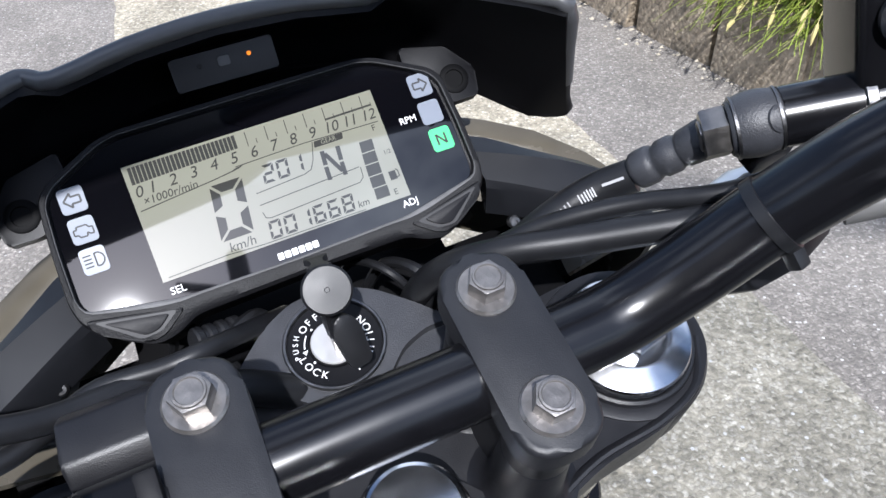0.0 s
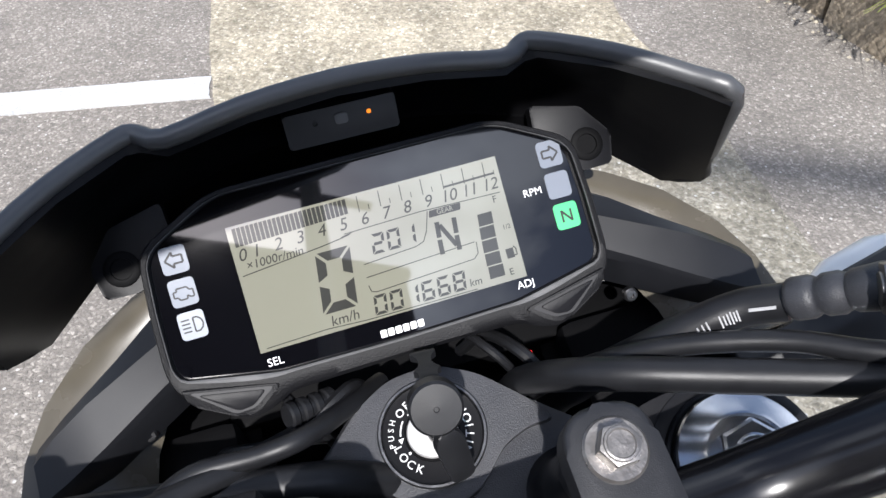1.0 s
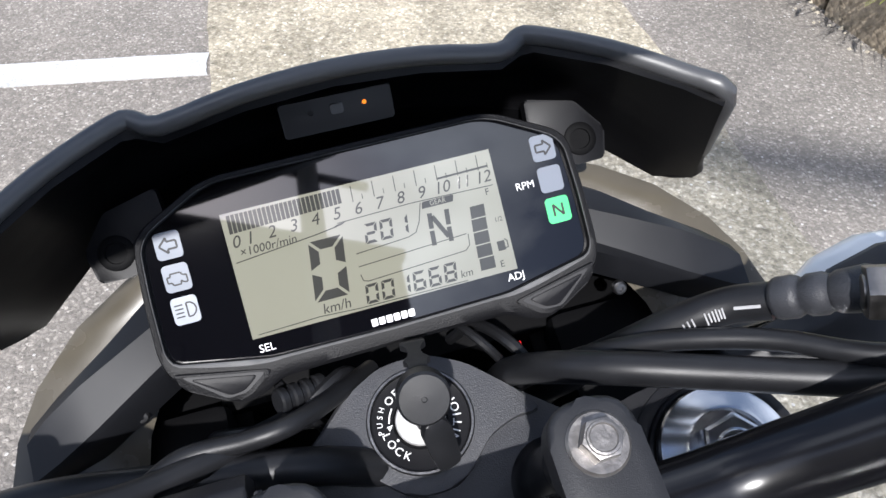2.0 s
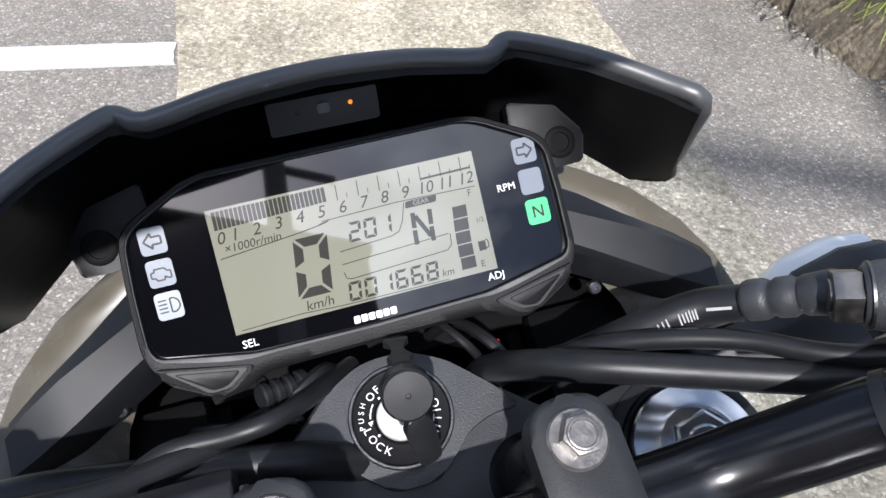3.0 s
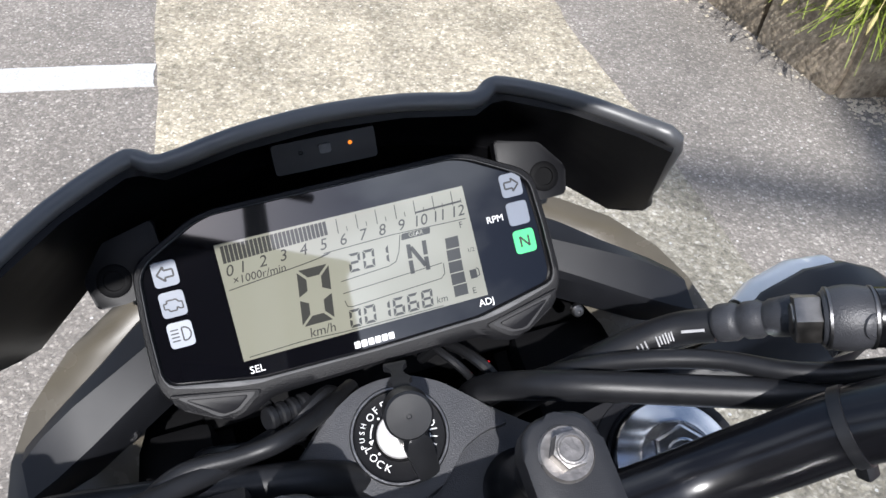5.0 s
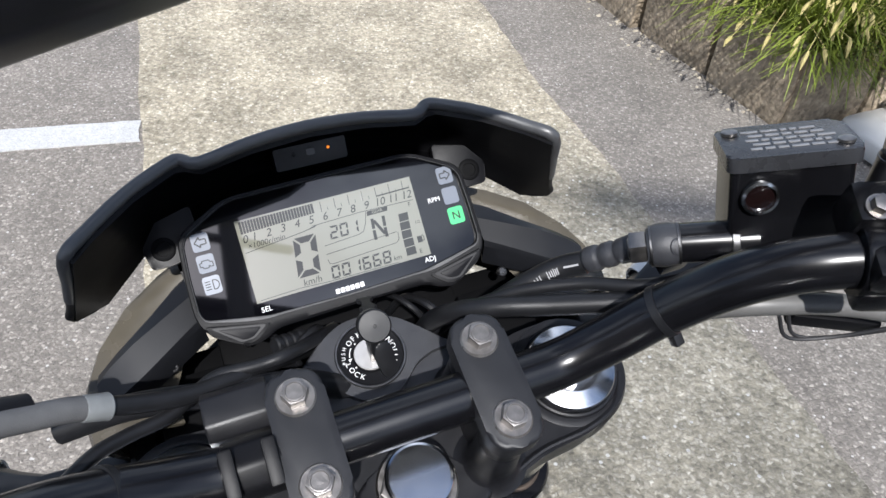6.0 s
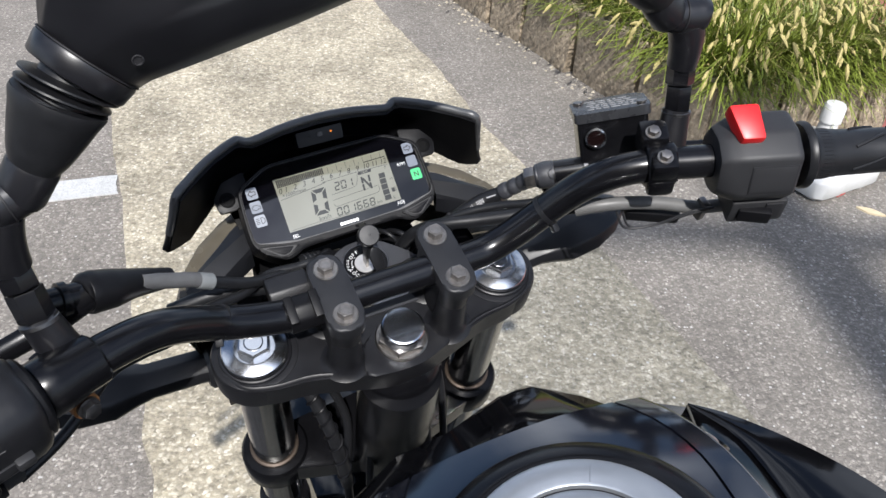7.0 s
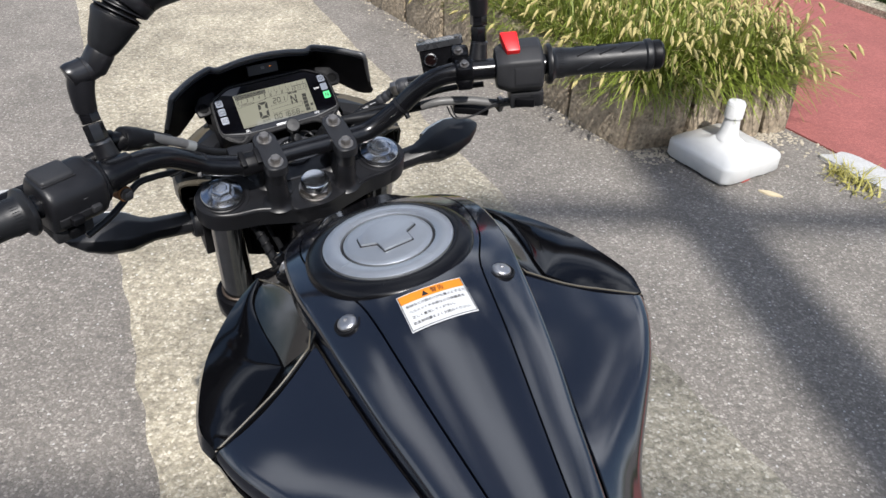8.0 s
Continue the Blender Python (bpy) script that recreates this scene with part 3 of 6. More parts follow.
# white plastic stand base
def stand_base():
    ob = thing("stand_base", (1.337, 2.125, 0), "white plastic water-filled banner stand base", "stand base")
    out = []
    for k in range(4):
        c, sn = math.cos(k * math.pi / 2), math.sin(k * math.pi / 2)
        for x, y in ((0.17, -0.146), (0.174, -0.06), (0.17, -0.04), (0.17, 0.04), (0.174, 0.06), (0.17, 0.146)):
            out.append((x * c - y * sn, x * sn + y * c))
    ring = rounded(out, 0.03, 3)
    rows = []
    for f, z in ((0.97, 0.012), (1.0, 0.02), (1.0, 0.07), (0.985, 0.08), (0.945, 0.087), (0.6, 0.098), (0.34, 0.107), (0.24, 0.124)):
        rows.append([(x * f, y * f, z) for x, y in ring])
    bm = sheet(rows, closed=True)
    bm.faces.new([v for v in bm.verts if v.co.z < 0.0125])
    bm.faces.new([v for v in bm.verts if v.co.z > 0.1235])
    feet = []
    for x, y in ((-0.12, -0.1), (0.12, -0.1), (-0.12, 0.1), (0.12, 0.1)):
        feet.append(block(0.06, 0.09, 0.016, 0.003, (x, y, 0.008)))
    m = Matrix.Translation((1.337, 2.125, 0)) @ Matrix.Rotation(radians(31), 4, "Z")
    part("body", bm, WHITE_PLASTIC, ob, m=m)
    for foot_bm in feet:
        part("foot", foot_bm, WHITE_PLASTIC, ob, m=m)
    part("neck", lathe([(0.05, 0.12), (0.038, 0.15), (0.032, 0.2), (0.031, 0.22)]), WHITE_PLASTIC, ob, m=m)
    part("cap", lathe([(0.038, 0.215), (0.038, 0.27), (0.032, 0.28), (0, 0.281)]), WHITE_PLASTIC, ob, m=m)


stand_base()
leaf = part("fallen_leaf", prism(rounded([(-0.055, 0), (0, 0.02), (0.055, 0.004), (0, -0.018)], 0.015), 0.0, 0.006, 0.002), LEAF, m=Matrix.Translation((1.462, 1.875, 0)) @ Matrix.Rotation(-0.55, 4, "Z"))
tagged(leaf, "pale dry fallen leaf on the asphalt", "leaf")
chip = part("red_chip", block(0.05, 0.04, 0.02, 0.006, (0, 0, 0.01)), material("red_plastic_chip", (0.45, 0.1, 0.08), 0.6), m=Matrix.Translation((1.385, 1.985, 0)) @ Matrix.Rotation(0.6, 4, "Z"))
tagged(chip, "small red plastic chip under the white base", "litter")

# loose grit swept against the planter and along the footway
def grit(count, rnd):
    verts, faces = [], []
    for _ in range(count):
        pick = rnd.random()
        if pick < 0.55:
            p = A0.lerp(B1, rnd.random()) + Vector((0.32, -0.945)) * abs(rnd.gauss(0.02, 0.07))
        elif pick < 0.8:
            p = B0 + NEAR * rnd.uniform(0, 1.6) + Vector((-0.872, -0.49)) * abs(rnd.gauss(0.03, 0.1))
        else:
            p = A0 + LONG * rnd.uniform(0, 2.5) + Vector((-0.838, -0.545)) * abs(rnd.gauss(0.02, 0.06))
        r = rnd.uniform(0.003, 0.011)
        base = len(verts)
        turn = rnd.uniform(0, 6.28)
        for q in range(5):
            an = turn + q * 2 * math.pi / 5
            k = r * rnd.uniform(0.7, 1.3)
            verts.append((p.x + k * math.cos(an), p.y + k * math.sin(an), 0.001))
        verts.append((p.x + r * 0.2, p.y, 0.001 + r * rnd.uniform(0.5, 1.0)))
        faces += [(base + q, base + (q + 1) % 5, base + 5) for q in range(5)]
    me = bpy.data.meshes.new("grit")
    me.from_pydata(verts, [], faces)
    return me


stuff("loose_grit", grit(900, random.Random(21)), GRIT, "pale loose grit along the planter and footway", "grit")


# ---- motorcycle ----
bike = thing("motorcycle", (0.1, -0.1, 0.0), "black naked motorcycle leaning on its side stand", "motorcycle")


def mirror(bm):
    me = bpy.data.meshes.new("tmp")
    bm.to_mesh(me)
    out = bmesh.new()
    out.from_mesh(me)
    bpy.data.meshes.remove(me)
    bmesh.ops.scale(out, vec=(-1, 1, 1), verts=out.verts)
    bmesh.ops.reverse_faces(out, faces=out.faces[:])
    return out


def both_sides(h):
    return h + [(-x, y) for x, y in h[-2:0:-1]]


# -- yokes, fork legs, stem --
YZ = -75.0            # top of the upper yoke
CAP = (102.0, 11.5)    # fork legs
half = [(0, -44), (16, -43), (42, -35), (72, -26), (98, -23.5), (118, -17), (131, -4), (134.5, 10), (130, 26), (116, 39), (100, 43), (82, 42), (66, 38), (52, 42), (36, 56), (23, 69), (10, 75), (0, 76)]
yoke_out = rounded(both_sides(half), 7, 4)
yoke = part("top_yoke", prism(yoke_out, YZ - 24, YZ, 4.0, 3), CAST, bike, "satin black cast top yoke", m=HM)
boss = rounded([(-34, -41), (-8, -45), (12, -45), (40, -35.5), (24, -12), (12, -3), (-6, -3), (-26, -12)], 7, 4)
part("stem_boss", prism(boss, YZ - 2, YZ + 3.4, 2.4, 3), CAST, yoke, m=HM)
shelf = [(0, 8), (40, 8), (66, 24), (66, 36), (52, 42.5), (35, 57), (22.5, 69), (10, 75), (0, 76)]
part("yoke_nose", prism(rounded(both_sides(shelf), 5, 3), YZ - 4, YZ + 1.6, 2.4, 3), CAST_GREY, yoke, "grey cast nose round the lock", m=HM @ Matrix.Translation((1.5, 0, 0)))
plateau = [(0, 27), (8, 27.5), (15, 33), (23, 41), (34, 45), (44, 44.5), (35, 55.5), (22, 68), (10, 74.5), (0, 75.5)]
part("lock_plateau", prism(rounded(both_sides(plateau), 4, 3), YZ - 2, YZ + 6, 2.6, 3), CAST_GREY, yoke, m=HM @ Matrix.Translation((1.5, 0, 0)))
for sgn in (1, -1):
    at = Matrix.Translation((sgn * CAP[0], CAP[1], 0))
    lobe = lathe([(33, YZ - 24), (33, YZ - 3), (31.5, YZ + 0.5), (28.6, YZ + 1.2), (27, YZ + 1), (26.4, YZ + 2.6), (25.4, YZ + 3.2), (24.6, YZ + 2.6), (24.6, YZ - 4)], 48, at)
    part("fork_clamp", lobe, CAST, yoke, m=HM)
    part("yoke_rib", sweep([(sgn * 128, 2, YZ + 0.4), (sgn * 117, -14, YZ + 0.6), (sgn * 97, -21, YZ + 0.6), (sgn * 70, -23.5, YZ + 0.6), (sgn * 44, -32, YZ + 0.6)], 2.0, 8, 5, 0.7), CAST, yoke, m=HM)
    cap = lathe([(24.4, YZ), (24.4, YZ + 6.4), (23.8, YZ + 7.4), (22.6, YZ + 7.8), (16.4, YZ + 10.4), (15.2, YZ + 10.6), (14.8, YZ + 8.6), (0, YZ + 8.6)], 56, at)
    fc = part("fork_cap", cap, CHROME, bike, "chrome fork cap", m=HM, sharp=14)
    hexa = [(12.8 * math.cos(radians(60 * k + 12)), 12.8 * math.sin(radians(60 * k + 12))) for k in range(6)]
    part("cap_hexagon", prism(hexa, 0, 7.5, 1.4), CHROME, fc, m=HM @ Matrix.Translation((sgn * CAP[0], CAP[1], YZ + 8.4)), sharp=14)
    part("cap_recess", lathe([(7.2, 7.45), (7.2, 7.9), (6.4, 8.1), (6.2, 7.7), (0, 7.6)], 28), CHROME, fc, m=HM @ Matrix.Translation((sgn * CAP[0], CAP[1], YZ + 8.4)), sharp=14)
    part("fork_tube", lathe([(20.5, -640), (20.5, YZ)], 40, at), FORK, bike, "dark polished fork tube", m=HM)
    part("fork_slider", lathe([(27, -760), (28, -700), (28, -420), (26, -400), (21, -398)], 32, at), SATIN, bike, m=HM)
    part("lower_clamp", lathe([(30, -300), (31, -298), (31, -268), (29, -265), (21, -264)], 36, at), SATIN, bike, m=HM)
    part("clamp_ring", lathe([(21, -264), (22.6, -263), (22.6, -260), (21, -259)], 36, at), RUST_RING, bike, "rust-tinged ring on the fork tube", m=HM)
part("lower_yoke", prism(rounded([(-100, -14), (0, -42), (100, -14), (100, 30), (0, 36), (-100, 30)], 12), -300, -270, 3), SATIN, bike, m=HM)
STEM = (3.0, -19.5)
part("steering_stem", merge(lathe([(22, -270), (22, -122)], 30), lathe([(27, -140), (29, -138), (35, -126), (35, -112), (31, -103), (25, YZ - 23)], 36)), SATIN, bike, m=HM @ Matrix.Translation((STEM[0], STEM[1], 0)))
SN = HM @ Matrix.Translation((STEM[0], STEM[1], YZ + 3.4))
nut = part("stem_nut", lathe([(20.4, 0), (20.4, 1.6), (19.4, 2.6), (0, 2.6)], 44), STEEL, bike, "chrome domed steering stem nut", m=SN)
part("nut_hexagon", prism([(19.2 * math.cos(math.pi * k / 3), 19.2 * math.sin(math.pi * k / 3)) for k in range(6)], 2.6, 9, 1.0), STEEL, nut, "dull zinc hexagon", m=SN, sharp=14)
part("nut_crown", lathe([(16.6, 9), (16.6, 17.6), (15.8, 18.8), (14.6, 19.3), (0, 19.8)], 48), CHROME, nut, m=SN, sharp=14)

# -- handlebar and its clamps --
bend = [(60, 0, -20), (78, 0.5, -18.8), (92, 0.8, -13), (106, 0.6, -3.6), (122, 0, 10), (140, -5, 33), (158, -12, 50), (180, -21, 60), (215, -35, 66), (300, -70.4, 80.2), (392, -108.8, 95.5)]
drop = [min(1.0, max(0.0, (x - 84) / 60)) for x, y, z in bend]
bent = [(-x, y + 2 * w, z - 18 * w) for (x, y, z), w in zip(bend, drop)]
bar = part("handlebar", sweep(bent[::-1] + [(0, 0, -20)] + bend, 11.7, 28, 6), BAR, bike, "black tubular handlebar", m=HM)
for sgn in (1, -1):
    cx = sgn * 42.5
    slot = rounded([(cx - 13, -32.5), (cx + 13, -32.5), (cx + 13, 32.5), (cx - 13, 32.5)], 14, 6)
    cl = part("bar_clamp", prism(slot, -19, -7.5, 2.4, 3), CLAMP, bike, "grey black handlebar clamp", m=HM)
    for y in (19.5, -19.5):
        part("clamp_cheek", lathe([(10.8, -37), (11.0, -36), (11.0, -18)], 28, Matrix.Translation((cx, y, 0))), CAST, cl, m=HM)
        part("clamp_post", lathe([(19, YZ + 0.1), (15.4, YZ + 2.2), (13.2, YZ + 6), (12.2, YZ + 14), (11.0, -39), (10.6, -37.4)], 32, Matrix.Translation((cx, y, 0))), CAST, cl, m=HM)
        bo = part("clamp_bolt", merge(lathe([(8.9, -2.5), (8.9, -0.6), (8.2, 0.2), (0, 0.2)], 32), hexhead(6.0, 6.0)), BOLT, bike, "worn dull flange bolt", m=HM @ Matrix.Translation((cx, y, -6.4)))
        part("bolt_dimple", lathe([(4.7, 5.9), (4.5, 6.5), (3.9, 6.6), (3.6, 6.1), (0, 6.0)], 24), BOLT, bo, m=HM @ Matrix.Translation((cx, y, -6.4)))
    part("clamp_web", prism(rounded([(cx - 8, -16), (cx + 8, -16), (cx + 8, 16), (cx - 8, 16)], 3), YZ, -31, 1), CAST, cl, m=HM)

# -- ignition lock --
LOCK_AT = Matrix.Translation((2, 52, -20.5)) @ Matrix.Diagonal((0.95, 0.95, 1, 1))
lock = part("ignition_lock", lathe([(18.6, -66), (18.6, -48.4), (18.2, -47.8), (17.2, -48), (10.5, -48), (10.2, -46.8), (9.6, -47.4), (0, -47.4)], 48), PLASTIC, bike, "black ignition lock with white lettering", m=HM @ LOCK_AT)
LK = HM @ LOCK_AT
part("lock_collar", lathe([(25.5, -60), (25, -54), (22.8, -50.5), (20.4, -49.2), (19, -50), (18.8, -56)], 48), CAST_GREY, bike, "cast collar round the lock", m=LK)
part("lock_plug", lathe([(9.4, -48), (9.4, -46.9), (9.0, -46.5), (0, -46.5)], 40), PLUG, lock, "bright steel key plug", m=LK)
part("lock_ring", lathe([(19.6, -49), (20.1, -47.2), (19.6, -46.5), (18.8, -46.5), (18.3, -47.2), (18.3, -49)], 48), DARK_STEEL, lock, m=LK)
part("turn_arrow", merge(*[prism([(11.4 * math.sin(radians(a)), 11.4 * math.cos(radians(a))), (11.4 * math.sin(radians(a + 7)), 11.4 * math.cos(radians(a + 7))), (11.9 * math.sin(radians(a + 7)), 11.9 * math.cos(radians(a + 7))), (11.9 * math.sin(radians(a)), 11.9 * math.cos(radians(a)))], -47.95, -47.85) for a in (-80, -73, -66, -59)], prism([(-12.6, 0.9), (-10.4, 1.2), (-11.8, -0.8)], -47.95, -47.85)), WHITE_INK, lock, m=LK)
for an in (-36, -116):
    part("mark_dot", lathe([(0.5, -48), (0.5, -47.85), (0, -47.85)], 12, Matrix.Translation((10.9 * math.sin(radians(an)), 10.9 * math.cos(radians(an)), 0))), WHITE_INK, lock, m=LK)


def ring_words(text, mid, r, size, step):
    """Letters round the lock; a positive step reads clockwise with its tops outward."""
    bms = []
    wide = [0.5 if ch == "I" else 1.0 for ch in text]
    for i, ch in enumerate(text):
        an = radians(mid + (sum(wide[:i]) + wide[i] / 2 - sum(wide) / 2) * step)
        turn = -an if step > 0 else math.pi - an
        bms.append(words(ch, size, Matrix.Translation((r * math.sin(an), r * math.cos(an), -47.9)) @ Matrix.Rotation(turn, 4, "Z")))
    return merge(*bms)


part("off_lettering", ring_words("OFF", -28, 13.8, 4.3, 14.5), WHITE_INK, lock, m=LK)
part("push_lettering", ring_words("PUSH", -76, 15.0, 3.0, 11), WHITE_INK, lock, m=LK)
part("lock_lettering", ring_words("LOCK", -122, 13.8, 4.2, -15), WHITE_INK, lock, m=LK)
part("ignition_lettering", ring_words("IGNITION", 112, 13.8, 4.6, -16.5), WHITE_INK, lock, m=LK)

# the key stands in the lock
key = thing("ignition_key", HM @ Vector((2, 52, -67)), "ignition key with a round black rubber head", "key")
part("key_blade", block(2.2, 8, 22, 0.4, (2, 51.5, -57)), STEEL, key, "steel key blade", m=HM)
part("key_head", lathe([(7.4, -4.6), (8.3, -3.6), (8.3, 3.6), (7.5, 4.6), (0.9, 4.8), (0.7, 4.4), (0, 4.4)], 44), RUBBER, key, m=HM @ along((2.4, 50, -28), (-0.05, -0.5, 0.86)))
part("key_neck", block(6, 9, 20, 2, (2.2, 49.5, -43)), RUBBER, key, m=HM)
part("key_flap", prism(rounded([(-4, -9), (4, -9), (5, 6), (2, 10), (-2, 10), (-5, 6)], 2), -1.8, 1.8, 0.8), RUBBER, key, m=HM @ along((5, 38, -44), (0.15, -0.72, 0.68)))
part("key_strap", prism(rounded([(-3.2, 0), (3.2, 0), (2.6, 6), (4.6, 7), (2, 10), (2, 14), (4.2, 15.6), (4.2, 17.4), (-4.2, 17.4), (-4.2, 15.6), (-2, 14), (-2, 10), (-4.6, 7), (-2.6, 6)], 0.6, 2), -1.1, 1.1, 0.4), RUBBER, key, m=HM @ pose(3.4, 57, -30, -36, 0, -4))


# -- instrument panel --
def resample(pts, n):
    p = [Vector(q) for q in pts] + [Vector(pts[0])]
    d = [0.0]
    for a, b in zip(p, p[1:]):
        d.append(d[-1] + (b - a).length)
    out = []
    for k in range(n):
        s = d[-1] * k / n
        i = max(j for j in range(len(d) - 1) if d[j] <= s + 1e-9)
        out.append(tuple(p[i].lerp(p[i + 1], (s - d[i]) / max(1e-9, d[i + 1] - d[i]))))
    return out


OUTER = rounded(both_sides([(0, 35.5), (46, 35.3), (54, 33.5), (73.5, 23.5), (77.5, 19), (79, 0), (79.5, -20), (77.5, -28), (66, -37.5), (56, -42.5), (48, -41), (41, -37.2), (0, -36.6)]), 3, 3)
INNER = rounded(both_sides([(0, 33), (46.5, 33), (53, 31.2), (71.5, 21.5), (75, 17), (76.2, 0), (76.5, -19.5), (74.5, -23.5), (43, -29.6), (0, -30.4)]), 2.5, 3)
meter = part("instrument_panel", prism(OUTER, -34, -2.4, 1.0), FRAME, bike, "black instrument panel with a grey display", m=MM_METER)
NR = 160
ro, ri = resample(OUTER, NR), resample(INNER, NR)


def between(f, z):
    return [(a[0] * (1 - f) + b[0] * f, a[1] * (1 - f) + b[1] * f, z) for a, b in zip(ro, ri)]


part("bezel", sheet([between(0, -4), between(0, 0), between(0.2, 1.3), between(0.7, 1.6), between(0.95, 1.2), between(1.0, 0.4), between(1.0, -2.3)], closed=True), FRAME, meter, m=MM_METER)
part("bezel_edge", sheet([between(0.86, 1.62), between(0.93, 1.75), between(0.985, 1.3)], closed=True), GREY_RUBBER, meter, "thin worn grey bezel edge", m=MM_METER)
part("fascia", prism(INNER, -2.3, -1.8), FASCIA, meter, m=MM_METER)
part("display_panel", prism([(-48, -22.3), (48.6, -22.3), (48.6, 22), (-48, 22)], -1.8, -1.4), LCD, meter, "pale green grey display", m=MM_METER)


def poly(pts, z0=-1.4, z1=-1.3):
    return prism(pts, z0, z1)


def seg7(text, x, y, w, h, th, pitch, slant=0.13):
    """Seven-segment figures; x, y is the lower left corner of the first."""
    on = {"0": "abcdef", "1": "bc", "2": "abged", "6": "acdefg", "8": "abcdefg"}
    bms = []
    g = th * 0.2
    for i, ch in enumerate(text):
        if ch == " ":
            continue
        m = h / 2
        c = {"a": [(g, h), (w - g, h), (w - th - g, h - th), (th + g, h - th)], "d": [(g, 0), (th + g, th), (w - th - g, th), (w - g, 0)],
             "g": [(th * 0.6, m), (th, m + th / 2), (w - th, m + th / 2), (w - th * 0.6, m), (w - th, m - th / 2), (th, m - th / 2)],
             "f": [(0, m + g), (0, h - g), (th, h - th - g), (th, m + th / 2 + g)], "e": [(0, m - g), (th, m - th / 2 - g), (th, th + g), (0, g)],
             "b": [(w, m + g), (w - th, m + th / 2 + g), (w - th, h - th - g), (w, h - g)], "c": [(w, m - g), (w, g), (w - th, th + g), (w - th, m - th / 2 - g)]}
        for s in on[ch]:
            bms.append(poly([(x + i * pitch + px + slant * py, y + py) for px, py in c[s]]))
    return merge(*bms)


def stroke(pts, w):
    bms = []
    for a, b in zip(pts, pts[1:]):
        a, b = Vector(a), Vector(b)
        n = Vector((-(b - a).y, (b - a).x)).normalized() * w / 2
        bms.append(poly([tuple(a - n), tuple(b - n), tuple(b + n), tuple(a + n)]))
    return merge(*bms)


def at2(x, y, turn=0, z=-1.36, slant=0.0):
    m = pose(x, y, z, 0, 0, turn)
    if slant:
        m = m @ Matrix(((1, slant, 0, 0), (0, 1, 0, 0), (0, 0, 1, 0), (0, 0, 0, 1)))
    return m


def dial(name, bm, mat=SEGMENT, label=""):
    return part(name, bm, mat, meter, label, m=MM_METER)


dial("speed_figure", seg7("0", -24.2, -15.6, 12.2, 21.0, 3.3, 0))
dial("speed_unit", words("km/h", 5.0, at2(-17.2, -18.6, 0, -1.36, 0.15)))
for k, ch in enumerate("001668"):
    dial("odometer_figure", seg7(ch, -7.0 + 5.75 * k, -20.8, 4.5, 6.8, 1.0, 5.75))
dial("odometer_unit", words("km", 3.8, at2(30.2, -19.2, 0, -1.36, 0.15)))
for k, ch in enumerate("201"):
    dial("clock_figure", seg7(ch, -2.2 + 5.6 * k, -0.2, 4.5, 7.0, 1.0, 5.6))
dial("gear_figure", merge(stroke([(21.3, -6.6), (21.6, -1.4)], 1.7), stroke([(21.7, -0.6), (22.2, 4.9)], 1.7), stroke([(27.6, -6.6), (27.9, -1.4)], 1.7), stroke([(28.0, -0.6), (28.5, 4.9)], 1.7), stroke([(22.9, 3.6), (27.0, -4.8)], 1.6)))
dial("gear_tag", poly(rounded([(20, 7.0), (31.6, 7.0), (32.2, 9.4), (20.6, 9.4)], 0.5)))
part("gear_word", words("GEAR", 2.4, at2(26.1, 8.2, 0, -1.27)), LCD, meter, m=MM_METER)
for k in range(26):
    x = -46.2 + k * 1.53
    dial("rev_bar", poly([(x, 14.6 + 0.05 * k), (x + 1.24, 14.6 + 0.05 * k), (x + 1.4, 21.1), (x + 0.16, 21.0)]))
for k in range(13):
    x = -44.6 + (0 if k == 0 else 4.8 + (k - 1) * 7.66)
    dial("rev_number", words(str(k), 6.0, at2(x, 11.5 + (0.25 * k if k < 5 else 1.1), 0.5, -1.36, 0.25)))
    if k > 5:
        dial("rev_tick", stroke([(x - 1.3, 15.4), (x - 1.0, 20.9)], 0.3))
        dial("rev_tick", stroke([(x + 2.2, 15.6), (x + 2.3, 17.4)], 0.25))
dial("rev_unit", words("\u00d71000r/min", 4.2, at2(-34.6, 7.7, 1, -1.36, 0.15)))
dial("red_line", stroke([(28, 16.1), (46.8, 16.3)], 0.7))
dial("rule", merge(stroke([(-46.6, 4.6), (-18, 7.4), (-10.5, 8.4)], 0.35), poly([(-12.5, 8.0), (-8.6, 8.6), (-7.0, 9.4), (-10.5, 8.9)]), stroke([(-10, 9.4), (16.8, 10.0), (47, 9.2)], 0.3)))
dial("rule", merge(stroke([(-6.3, -2.6), (13, -1.4), (16, -0.4), (18, 3), (20, 9.4)], 0.3)))
dial("rule", merge(stroke([(-6.6, -7.2), (33.4, -5.4)], 0.3), stroke([(-6.6, -10.0), (-6.2, -12.3), (-4.4, -12.9), (31.8, -11.2), (33.6, -9.6), (34, -5.6)], 0.3)))
dial("rule", stroke([(-45.6, -21.2), (-24, -20.6), (-10, -21.4), (30, -21.8)], 0.3))
for k in range(5):
    y = -19.8 + k * 4.75
    o = 0.16 * k * k - 0.1 * k
    dial("fuel_bar", poly([(35.4 + o * 0.5, y), (41.0 + o * 0.4, y), (41.2 + o * 0.45, y + 4.3), (35.7 + o * 0.55, y + 4.3)]))
dial("fuel_mark", words("F", 3.4, at2(44.4, 7.2)))
dial("fuel_mark", words("E", 3.4, at2(43.6, -19.3)))
dial("fuel_mark", words("1/2", 2.4, at2(46.0, -3.3)))
